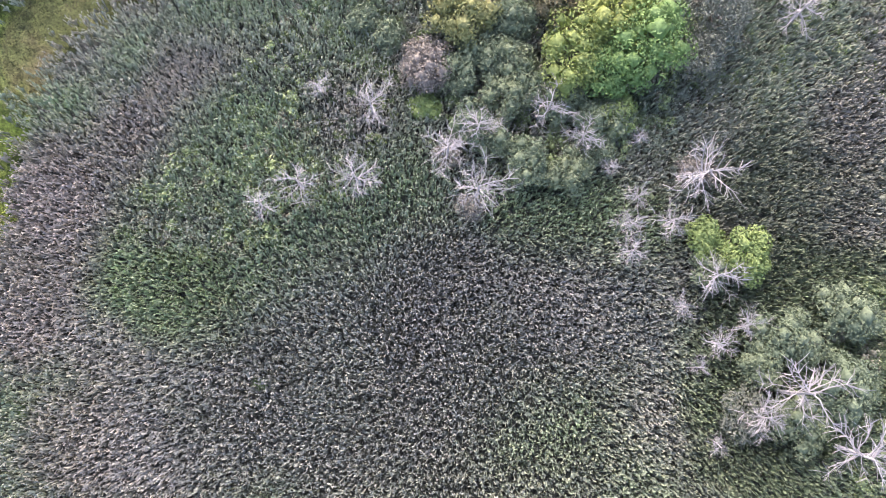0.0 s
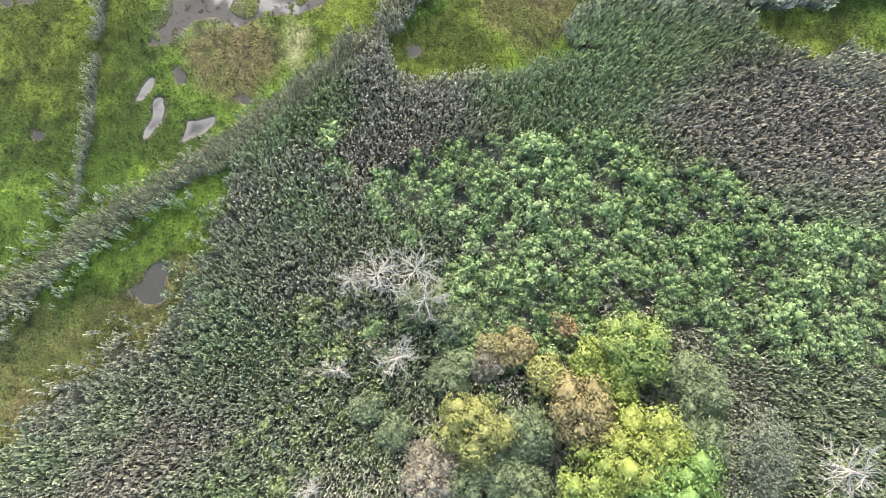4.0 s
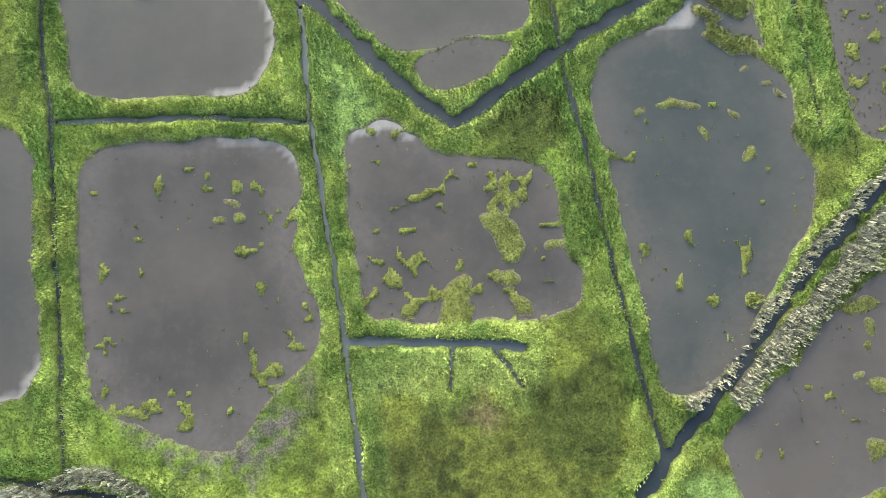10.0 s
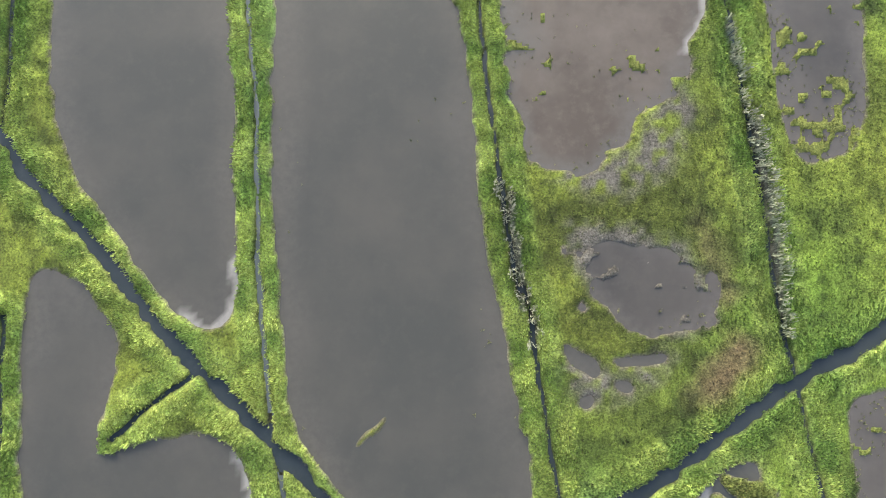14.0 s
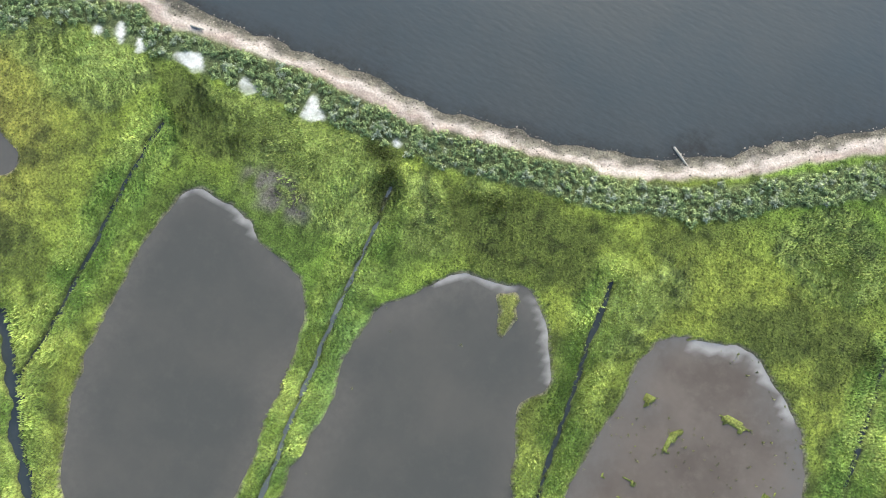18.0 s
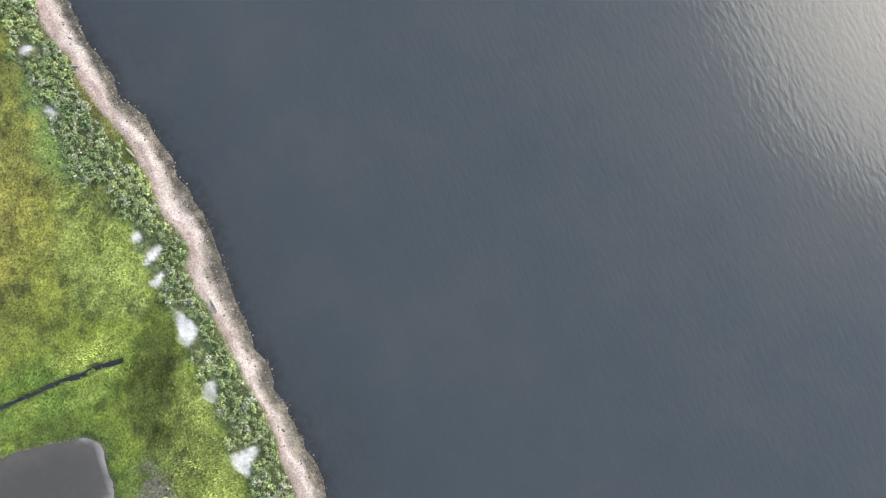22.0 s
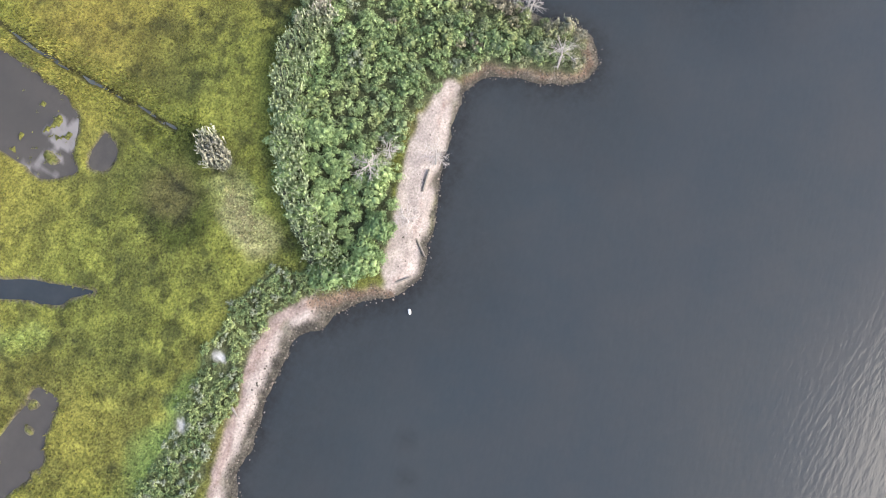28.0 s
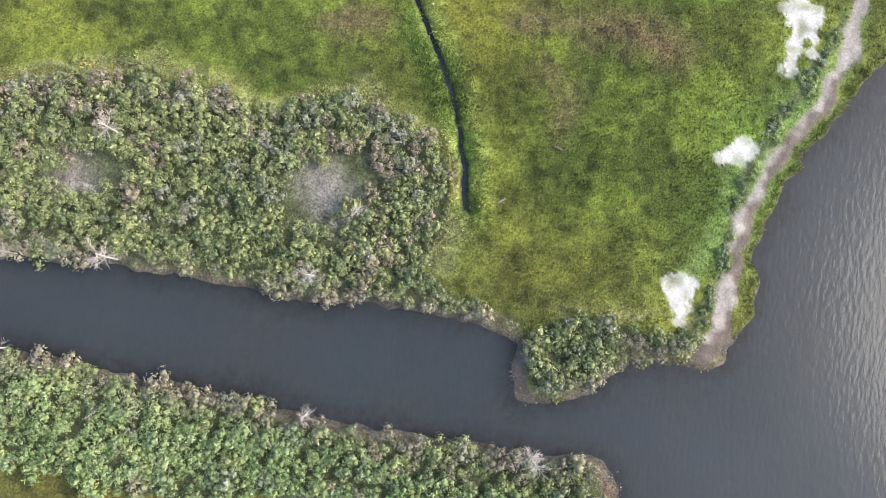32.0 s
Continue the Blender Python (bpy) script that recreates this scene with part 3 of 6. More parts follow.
tint("dark", [(10,157.4), (23.5,166.4), (36,168.3), (38.3,163.2), (27.1,158.7)])
tint("dark", [(-118.2,127.8), (-123.7,134), (-118.6,140.2), (-112.7,136.1)])
tint("dark", [(-62.6,151.8), (-53.6,153.1), (-48.5,147.3), (-55.9,145)])
tint("dark", [(49.3,-32.6), (62.3,-31), (62.4,-36.4), (53.4,-36.8)])
tint("brown", [(2.2,5.6), (7.2,7.1), (9.1,3.3), (5.6,0.2), (2.2,1.8)])
tint("brown", [(8.4,-35.3), (13.4,-31.1), (19.8,-32.3), (22.4,-35.2), (17.5,-40.5), (11.1,-38.9)])
tint("brown", [(-33.5,-43.7), (-25.4,-40.3), (-20.3,-42.8), (-19.7,-49), (-23.3,-53.3), (-31.2,-52.3), (-34.4,-47.7)])
tint("brown", [(-226.6,155.3), (-230.5,164.2), (-225.5,168.3), (-223.2,165.6), (-223.9,158.3)])
tint("brown", [(38.9,80.3), (44.5,80.8), (45.4,75.2), (39.4,70.8), (35.8,73.4)])
tint("brown", [(-223.2,148), (-219.3,152.9), (-212.6,152.7), (-215,149)])
tint("brown", [(-121.7,126.3), (-123.6,132.3), (-118.1,135.1), (-117.1,130.4)])
tint("brown", [(36.7,97.7), (40.4,94.1), (43.4,84.9), (40,83.5), (36.8,91)])
twigs("1", [(-190.1,119.7), (-194.1,119.8), (-197.8,122.3), (-200.7,125.5), (-200.8,130.1), (-197.6,131.5), (-195,129.4), (-192.8,126.8), (-190.3,123.6)])
twigs("2", [(-188,87.9), (-191,89.4), (-192.7,95.6), (-190.3,97.2), (-188,95.9), (-186.3,90.5)])
dead_spots([(11.8,-113.8,4.5), (15.8,-119.2,5), (1.7,-107.2,4.5), (-0,-117.2,4.5), (-7.7,-117.9,4.5), (-5.4,-104.5,2.5), (15.9,-110.4,4), (25.6,-107.7,4.5), (30,-111.9,3.5), (37.8,-112,2), (33.5,-115.8,2), (45.6,-117,6), (37.7,-119.6,3), (36.4,-123.4,3), (41.2,-123.4,4), (36.2,-127.5,3), (46.5,-130.7,4), (55.3,-145.5,6), (50.8,-148.5,4), (61.9,-152.3,6), (46.3,-138.9,3), (50.7,-137.1,3), (42.7,-134.3,2.5), (43.9,-142.3,2), (46.1,-151.5,2), (-13.1,-120.9,3)])
dead_spots([(-4.5,-88.9,2.5), (3,-87,4), (-0.8,-76.7,4.5), (4.2,-75,4.5), (5.6,-78.6,4), (-4.4,-77.6,3), (60.9,-94,5.5)])
dead_spots([(-136.8,152.2,3), (-139.8,153.4,2.4), (-142.4,158.8,2.8), (-133.7,159.9,2.6), (-167.2,158.7,2.2), (-162.5,166,2.6)])
dead_spots([(-179.2,99.9,3), (-195.6,95.7,2.6), (-176.8,86.7,1.3), (-164.8,89.5,2.4), (-192.6,129.5,1.7), (-183.2,126.2,2.2), (-165.8,129.6,1.7), (-167.6,158.2,2.6)])
tree_spots([(29.2,-100.2,5.4,0,9), (35.2,-94.7,6,0,10), (38.3,-98.9,6,1,10.5), (34.3,-102.5,4.5,1,8.5), (14.2,-94.4,4.6,2,8), (27.2,-91.1,4.8,3,8), (33.6,-82.5,5,4,7), (22.8,-86.9,2.8,2,6), (43,-86.9,3.4,5,6), (8.9,-101.5,3.8,6,6), (20.1,-94.4,3.2,5,6.5), (16.9,-99.7,3.4,5,6), (20.7,-100.7,3.6,5,6), (49.6,-93.4,5.5,7,7), (46.8,-99.7,4,7,6), (19.9,-105.8,3.6,5,6), (15.4,-84.5,2.6,3,4), (24.3,-80,2,8,3), (18.5,-84,2.8,3,4)])
tree_spots([(51.3,-127.2,3.8,4,6), (45.9,-125.4,2.8,4,5), (46.8,-129.4,3,5,4.5), (56,-138.6,4.4,5,5), (64.4,-135.5,4.2,5,5), (62.7,-144.8,5,5,5), (22.7,-115,3.6,5,5.5), (28.5,-115.7,3.4,5,5), (34.6,-108.5,3.4,5,5.5), (18.4,-111.9,3,5,5), (8.8,-106.5,2.2,4,3), (52.5,-142,3,5,5), (56.7,-149.4,4,5,5), (50,-148,3.5,7,4)])
bush_spots([(34,-58.7,3.4), (29.9,-63.5,3.4), (45,-57.7,2.8), (37.8,-61.1,2.6), (-10.2,-57.6,3), (-8.8,-61.8,2.6), (11.5,-63.6,2.6), (17.4,-63.6,2.4), (23.9,-62.1,2.6), (-1.3,-67.4,2.6), (6.4,-64.3,2.8), (42.6,-66.5,2.6), (51.8,-60.8,2.4), (12.7,-67.8,2.2), (56.3,-64.5,2.6), (21.5,-67.4,2.6), (2.8,-70.4,2.6), (-2.7,-65.5,2.8), (44.6,-65.7,3), (59,-63.9,3), (-0.4,-83,2.6), (-7,-62.4,2.2)])
log_spots([(2,178), (4.8,176.4)])
log_spots([(-207.7,153), (-207.4,154.2)])
egret_spots([(-123.8,166.1)])
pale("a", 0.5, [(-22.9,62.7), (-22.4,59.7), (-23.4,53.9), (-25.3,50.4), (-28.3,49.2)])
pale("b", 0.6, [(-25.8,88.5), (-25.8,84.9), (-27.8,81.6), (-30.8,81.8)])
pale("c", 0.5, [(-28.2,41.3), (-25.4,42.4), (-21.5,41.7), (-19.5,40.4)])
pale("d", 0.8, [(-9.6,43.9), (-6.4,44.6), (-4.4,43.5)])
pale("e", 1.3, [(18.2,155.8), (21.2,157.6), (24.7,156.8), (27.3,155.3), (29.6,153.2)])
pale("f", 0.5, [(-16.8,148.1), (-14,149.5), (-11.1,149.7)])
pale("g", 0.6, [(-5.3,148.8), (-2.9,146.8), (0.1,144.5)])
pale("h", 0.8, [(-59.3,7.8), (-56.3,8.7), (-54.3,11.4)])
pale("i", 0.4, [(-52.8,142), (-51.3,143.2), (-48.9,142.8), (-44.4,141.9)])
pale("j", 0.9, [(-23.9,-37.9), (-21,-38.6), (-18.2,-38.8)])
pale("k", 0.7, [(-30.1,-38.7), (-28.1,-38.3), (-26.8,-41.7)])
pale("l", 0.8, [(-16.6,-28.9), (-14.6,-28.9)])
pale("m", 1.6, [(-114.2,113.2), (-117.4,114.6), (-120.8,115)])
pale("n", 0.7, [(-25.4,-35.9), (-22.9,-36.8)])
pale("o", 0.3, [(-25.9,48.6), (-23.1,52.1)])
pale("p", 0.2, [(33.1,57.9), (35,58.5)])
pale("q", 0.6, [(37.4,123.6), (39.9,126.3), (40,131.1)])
tint("green", [(9,-47.3), (19.3,-43.7), (23.1,-34.3), (47.7,-31.2), (57.3,-37.1), (35,-48.3), (12.9,-54.8)])
tint("green", [(16.6,-114.9), (40.3,-117.4), (43.7,-127), (28,-129.3), (16.4,-124.5)])
tint("green", [(-34.4,-122.7), (-17,-128.3), (-12,-139.8), (-27.2,-138.2), (-37.7,-130.5)])
tint("green", [(-19.6,-54.1), (-11,-49.1), (-6.4,-54), (-9.5,-59), (-17.1,-60)])
tint("pink", [(-11,-59.2), (2.2,-54.4), (12.9,-53), (11.8,-57), (-1.1,-64), (-6.5,-69.1)])
tint("pink", [(34.6,-47.1), (50.4,-41.2), (63.4,-42.7), (73.6,-48.3), (64.1,-61.5), (51.3,-57.2), (37.6,-56)])
tint("pink", [(-55.3,-116.9), (-43.4,-108), (-33.7,-110.5), (-35.9,-124.2), (-44,-138.1), (-53.1,-138)])
tint("pink", [(-29.1,-9.5), (-11,-12.4), (14.4,-17.5), (12.8,-20.4), (-10.9,-16.8), (-27.4,-14.6)])
tint("lush", [(-17.8,61.2), (-7.1,48.1), (-12.1,35.2), (-14.4,37.7), (-17.1,44.4)])
tint("lush", [(-12.5,12.8), (11.1,13.5), (13,6.7), (-0.4,10.1), (-11.1,5.4)])
tint("lush", [(29.8,-5.8), (36.7,-4.3), (38.5,-11.7), (33.2,-13.5), (30.3,-10.2)])
tint("lush", [(-9.8,148.2), (-33.9,127.3), (-29.5,134.8), (-27.2,142.9), (-24.7,132.3), (-24.7,117.4), (-25.8,111.9)])
tint("lush", [(18.4,59.8), (23.2,62.5), (26,59.4), (19.5,55.2)])
mud("basin", [(-37.1,-37), (-31.7,-35.9), (-29.1,-32.8), (-26.3,-34.9), (-25.2,-41.9), (-31.8,-44.3), (-38.4,-47)])
mud("basin_b", [(13.6,107.3), (23.2,102.5), (30.1,110.2), (36.4,116.5), (39.1,111.4), (32.5,100.1), (21.4,98.6)])
mud("fringe", [(-44.9,5.5), (-35,1.1), (-26.8,0.5), (-21.6,8.7), (-18.2,11.5), (-17.1,7.8), (-20.1,1.3), (-26.8,-3.5), (-36.5,-1.7)])
tree_spots([(10.7,-88,3.2,5,5), (14.6,-86.3,2.6,6,4), (13.8,-102.1,3.4,5,5.5), (23.1,-104.2,3.2,5,5.5), (26.7,-106.7,3,5,5), (15.6,-109.5,3.4,5,5.5), (31.6,-109.1,3.2,5,5.5), (35.1,-108.2,3.2,4,5), (42.6,-92.4,3.6,5,6), (40.4,-84.5,3,5,5), (28,-84.6,3,0,5.5), (31.7,-86.6,3.2,0,6.5), (4.1,-96.4,2.4,5,3.5), (5.8,-79.4,3.2,5,4.5), (9.6,-81.4,2.8,5,4)])
tint("olive", [(18.5,102.8), (38.3,105.2), (45,99.8), (47.8,82.3), (45.3,74.4), (26.2,62.3), (19.6,65.7), (17.3,86.3)])
tint("olive", [(-10.5,7.9), (1,4.8), (24.2,6.4), (23.7,-5.8), (8.5,-11.7), (-9.5,-8.8)])
tint("olive", [(-47.1,-21.8), (-30.1,-17.2), (-6.3,-25.1), (-11.6,-44.1), (-24.7,-58.7), (-41.3,-68.2), (-46.7,-44.6)])
tint("olive", [(-66,-32.5), (-50.3,-30.5), (-44.8,-65.7), (-56.6,-74.5)])
tint("olive", [(-40.3,-72.7), (-25.1,-70.8), (-26.2,-80.9), (-31.6,-88.5), (-40.3,-88.3)])
tint("green", [(-143.5,131.8), (-149.6,132.4), (-150.7,137.3), (-143.2,137.5), (-135.3,142.6), (-128.3,148.9), (-126,153.9), (-124.4,158.4), (-120.8,153.8), (-126,145.1), (-135.5,137)])
tint("pink", [(-129.2,128.9), (-132.4,134.1), (-127.5,137.3), (-124.4,132.2)])
tint("lush", [(-193.9,174.2), (-202.2,176.5), (-209.6,177.5), (-217.7,180.7), (-227.1,185.4), (-236.4,188.7), (-237.1,191.8), (-228.2,190), (-216.8,184), (-208.6,179.9), (-198.8,178.6)])
lowshrub("c", 0.7, [(-191.8,178), (-200.3,178.3), (-208.3,178.6), (-217,181.2), (-226.2,185.2), (-234.6,188.6)])
tint("bright", [(-21.3,160.3), (-15.2,161.5), (-14,159.2), (-18.6,158.4)])
tint("bright", [(-92.6,119.9), (-98.3,126.6), (-96.9,128.5), (-89.7,122.1)])
tint("lush", [(-96.1,146.7), (-104.3,147.1), (-102.7,150.1), (-87.9,151.1), (-88.3,147)])
thicket("e", 0.9, [(8.1,-70.3), (25.9,-73.2), (30.9,-78.6), (26.3,-83.8), (15.6,-89.2), (7.6,-85.8)])
thicket("f", 0.7, [(9.4,-89.7), (26.5,-87.7), (49.9,-84.6), (51.4,-103.6), (38.6,-111.8), (27.6,-116.8), (16.3,-114.7), (9,-106.5), (5.4,-99.2)])
tint("lush", [(9.8,-71.8), (24.3,-72.5), (29.3,-77.9), (18.3,-81.1), (12.3,-86.3)])
island("s2", [(-89.1,130.4), (-89.8,131.7), (-89,132.8), (-87.7,131.3)])
island("s3", [(-86.3,131.8), (-86.6,133.3), (-85.2,133.4), (-85.2,132.1)])
island("s4", [(-82.7,135.6), (-83.4,136.9), (-81.6,137.4), (-81.2,136.3)])
island("w1", [(46.6,148.4), (49.8,148), (50.4,143.9), (48,144.4)])
tint("moss", [(-220.3,107.3), (-237.5,179), (-213.9,175.2), (-194.5,170.3), (-187.2,158.9), (-188.9,147.1), (-210.2,143), (-224.4,131.6)])
tint("brown", [(-142.8,97.1), (-144.7,103.9), (-137.6,106.7), (-136,100.6)])
tint("brown", [(-218.7,115.1), (-222.5,127.2), (-218,126.6), (-215.4,119.2)])
weed("a", [(-110.2,172.4), (-111.1,174.9), (-109.5,175.6), (-108.6,173.3)])
weed("b", [(-106.1,175.2), (-107,177.3), (-105.5,177.9), (-104.7,175.8)])
weed("c", [(-0.4,178.5), (4.6,182), (7.5,181), (4.1,177.9)])
pond("hh", [(33,57.1), (35.4,58.9), (37.3,61.8), (39.3,62.8), (41,64), (44.1,64.4), (44.2,62.1), (44.9,61), (46.4,61.3), (45.8,57.6), (47.1,54.5), (46.5,52.3), (47.2,52.1), (48.5,49.9), (50.6,48.1), (50.3,44.1), (49.8,40.2), (31.7,41.2)])
pond("ea", [(-43.3,-32.5), (-42.1,-32.6), (-41.6,-34.7), (-42.6,-35.3)])
pond("eb", [(-44.7,-28.3), (-43.1,-28.1), (-41.4,-27.4), (-40.9,-28.1), (-42.1,-29.2), (-43.7,-29.4)])
pond("ec", [(-34.6,-49.1), (-33.4,-49.4), (-32,-50.7), (-32.3,-51.6), (-33.8,-51.7)])
pond("ed", [(-25.3,-52.6), (-23.8,-52.6), (-22,-53.1), (-22.3,-53.9), (-24.1,-54)])
island("hA", [(38.7,62.4), (40.1,62.9), (41.5,61.5), (43.8,61.6), (44.5,64.4), (46.2,64.3), (46.6,61.3), (45.7,58.3), (44.1,57.6), (42.5,58.5), (40.5,59.7), (38.8,61.3)])
island("hB", [(36.9,59.9), (38.5,60.7), (40.1,59.4), (41.6,57.8), (40.6,56.9), (39.2,58.1), (37.3,59.3)])
island("hC", [(38.5,56.3), (39.7,56.2), (42.3,54), (41.9,53), (39.9,54), (38.5,55.3)])
island("hD", [(40.7,56.8), (42.1,56.5), (43.3,55.1), (42.6,54.5), (40.7,55.4)])
island("hE", [(43.7,54.7), (45,55.5), (47,53.5), (47.4,52.3), (45.7,52.2), (44.4,53.5)])
island("hF", [(46,48.3), (47.7,48.3), (47.7,47.2), (46,47.1)])
island("hG", [(47.8,47.4), (49.7,46.5), (49.4,45.5), (48,46.3)])
island("hH", [(41.3,44.8), (42.9,43.6), (42.5,42.8), (41.3,43.2)])
island("hI", [(43.3,50.3), (44.6,50.4), (44.5,49.4), (43.3,49.4)])
island("hJ", [(27.8,44.8), (29.7,45), (29.2,44.1), (27.9,43.9)])
island("la", [(-31.7,-33.5), (-29.8,-33), (-29.1,-34.8), (-30.9,-35.4)])
island("lb", [(-34.3,-38.3), (-32.9,-36.1), (-30.9,-35.3), (-31,-36.4), (-32.5,-38), (-33.5,-39.3)])
island("lc", [(-28.3,-37.5), (-26.5,-36.5), (-24.4,-37.2), (-23.3,-39.7), (-25.3,-41.3), (-27.4,-40.2)])
island("ld", [(-19.8,-35.2), (-18.5,-35.3), (-17.1,-37.5), (-17.9,-38.4), (-19.3,-36.8)])
island("le", [(-21.4,-28.4), (-20,-28.6), (-20,-29.9), (-21.1,-29.8)])
island("lf", [(-17.1,-30.9), (-15.6,-30.3), (-14.5,-31.9), (-15.5,-33.3), (-16.7,-32.8)])
island("lg", [(-25.8,-27.3), (-24.3,-26.9), (-24,-28.7), (-25.3,-29.2)])
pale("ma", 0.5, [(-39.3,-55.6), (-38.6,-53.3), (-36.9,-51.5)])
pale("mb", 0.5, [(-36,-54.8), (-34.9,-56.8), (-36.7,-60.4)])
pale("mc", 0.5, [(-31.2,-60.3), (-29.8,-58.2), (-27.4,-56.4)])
tint("straw", [(-18.9,-41.9), (-17.1,-40.9), (-15.1,-41.4), (-15.8,-44.6), (-16.4,-47.8), (-17.7,-47.2), (-18.9,-44.2)])
tint("straw", [(-193,138.1), (-196,140.8), (-192,143.7), (-187.9,142.8), (-187.5,139.4)])
tint("straw", [(-198.1,78.9), (-202.7,83.9), (-206.6,94.9), (-206.1,101.6), (-205,95.4), (-201.3,85.2)])
tint("straw", [(-207.5,119.7), (-210.2,125.4), (-209.1,129.7), (-208.6,125.1)])
tint("bright", [(37.1,64), (46.5,64.7), (47.2,52.3), (38.3,53.1)])
tree_spots([(45.9,-116.1,2.6,6,3), (14.9,-120.7,2.2,6,2.6), (11.9,-113.3,2,6,2.6), (8.6,-99.8,3,6,4.5), (18.3,-99.2,3.4,5,5.5), (21.6,-94.5,3.4,5,5.5), (13.9,-94.5,3.2,5,5), (28.2,-105.7,2.8,5,5), (32.6,-112.2,2.6,5,4.5), (4,-96.1,2.4,5,4), (0,-93.6,2.2,5,4)])
bush_spots([(-11.2,-125.5,1.5), (-19.8,-124.6,1.5), (-24.7,-120.7,1.6), (-9.7,-119.3,1.3), (-3,-118.8,1.6), (-29.3,-128.3,1.3), (-14.6,-130.5,1.4), (-13,-144.1,1.6), (-44,-147.5,1.4), (-27.1,-123.8,1.4), (-22.1,-117.6,1.3), (-18.1,-121.5,1.2), (-7.2,-115.3,1.4), (55.3,-95.8,1.6), (60.6,-99.2,1.5), (51.6,-101.7,1.4)])
tint("green", [(39.5,-132.5), (73,-123.2), (80.5,-146.3), (69,-159.4), (45.5,-159.2)])
thicket("g", 0.45, [(57.1,-135.6), (72.3,-129.5), (81.8,-135.8), (78.7,-160.7), (59.4,-160.6)])
log_spots([(-132.5,161.6), (-130.9,164.1)])
log_spots([(-138.2,159.3), (-141.3,158.5)])
log_spots([(-126.1,162.6), (-127.7,164)])
log_spots([(-101.9,153.1), (-101.3,154.4)])
log_spots([(-88,157), (-86.5,157.7)])
log_spots([(-64.8,161.4), (-63,161.7)])
log_spots([(-198.3,147.3), (-199.2,148.2)])

tint("pink", [(-48.6,-126), (-40.6,-111.8), (-30.4,-100.3), (-25.1,-95.2), (-16.9,-98.6), (-23.6,-108.6), (-31.6,-118.2), (-36.7,-132.1), (-41.2,-141), (-46.7,-145.3)])
tint("lavender", [(-5.8,-128.5), (17.1,-125.5), (41.6,-126.4), (44.2,-145.9), (28,-142.2), (18.2,-150), (9.3,-158.5), (-28.2,-158.3), (-33.1,-149.7), (-24.9,-141.1)])
tint("dusk", [(39.9,-115.4), (52.1,-109.8), (73.4,-109), (67.9,-158.9), (39.8,-158.8), (45.3,-140.1)])
tint("pink", [(-46.3,-149.6), (-35.3,-141), (-22.2,-149.8), (-23.9,-158.3), (-45.5,-158.2)])
tint("brown", [(-52.6,-85.9), (-38.2,-86.5), (-27.9,-74.4), (-22.4,-79.8), (-31.8,-92.4), (-44.6,-105.6), (-48.9,-107.4)])
tint("brown", [(-53.2,-89), (-32.6,-89.1), (-36.2,-97), (-47.2,-101.2), (-51.6,-106.3)])
tint("dark", [(-4.7,-43.2), (-1.3,-39.7), (6.3,-37.6), (12.7,-39.5), (13.8,-42.5), (9.5,-45.7), (2.7,-46.2), (-2.9,-45.3)])
tint("brown", [(6.9,-36.4), (10,-29.6), (14.4,-26.7), (22.7,-31.3), (23.9,-35.8), (18.3,-42), (12.8,-40.7)])
tint("green", [(22,-42.3), (23,-36), (33.4,-31.6), (46.4,-31.5), (55,-35.9), (41.9,-44.4), (26.9,-46.2), (15.6,-46.1)])
tint("green", [(5.3,-54.9), (27.1,-48.5), (46.2,-54.2), (35.4,-58.5), (13.3,-59.8), (4.3,-59.4)])
tint("pink", [(33.2,-48.5), (49,-37.4), (61.7,-37.4), (62.4,-56.6), (48.4,-53.9), (38.1,-54.5)])
tint("bright", [(-13,-34), (-7,-26), (-4.5,-27.3), (-8.8,-35.9)])
tint("dark", [(5.3,43), (11.7,47.1), (17,46.8), (17.9,39.2), (11.8,38.9), (6.5,39.3)])
pond("pan", [(21.1,91), (27,92.3), (35.1,91.8), (37.9,87.3), (38.9,82.1), (31.4,80.1), (26.1,83), (22.3,86.6)])
pond("puddle", [(18,79.3), (20.8,78.3), (23.8,76), (22.8,74.4), (19.4,76.3)])
pond("puddle", [(24.7,77.6), (29.5,77.7), (32.8,78.3), (31.8,76.3), (26.2,76.3)])
pond("puddle", [(25.2,74.3), (27.9,73.8), (27.4,72.5), (25.5,73)])
pond("puddle", [(20.2,72.4), (22.6,72), (22,70.4), (20.3,70.7)])
tint("rust", [(35.3,72.3), (39,76.2), (40.8,81.1), (44.3,80), (44.7,76.6), (40.3,73.6), (36.8,71.2)])
tint("dark", [(-66.3,154.8), (-59.3,156.6), (-51.9,152.4), (-48.5,146), (-53.2,143.9), (-58.8,148.1), (-62.6,150.9)])
tint("dark", [(-35.9,159), (-28.9,159.1), (-26.7,152.9), (-27.9,148), (-32,153), (-32.1,157.2)])
tint("dark", [(-22.9,157.8), (-18.2,159.9), (-11.8,156.5), (-15.6,151.6), (-19.7,154)])
tint("bright", [(-86.5,149.3), (-79.4,153.8), (-72.1,153.9), (-65.6,152.6), (-68.7,145.4), (-77.9,144)])
tint("bright", [(-55.9,156.9), (-45,156.8), (-35.5,158.4), (-31.7,154), (-32.1,147.9), (-43.5,149.2), (-50.3,150)])
tint("bright", [(-29.8,157.7), (-22.5,157.2), (-17.6,152), (-22.1,148.4)])
tint("bright", [(-80,144.1), (-86.2,149.1), (-82.9,151.8), (-74.8,153.8), (-66.3,153.6), (-71.9,146.1)])
tint("bright", [(-58.3,151.7), (-60.8,155.5), (-51.5,156.4), (-43.3,155.5), (-45.9,149.3), (-53.2,149.7)])
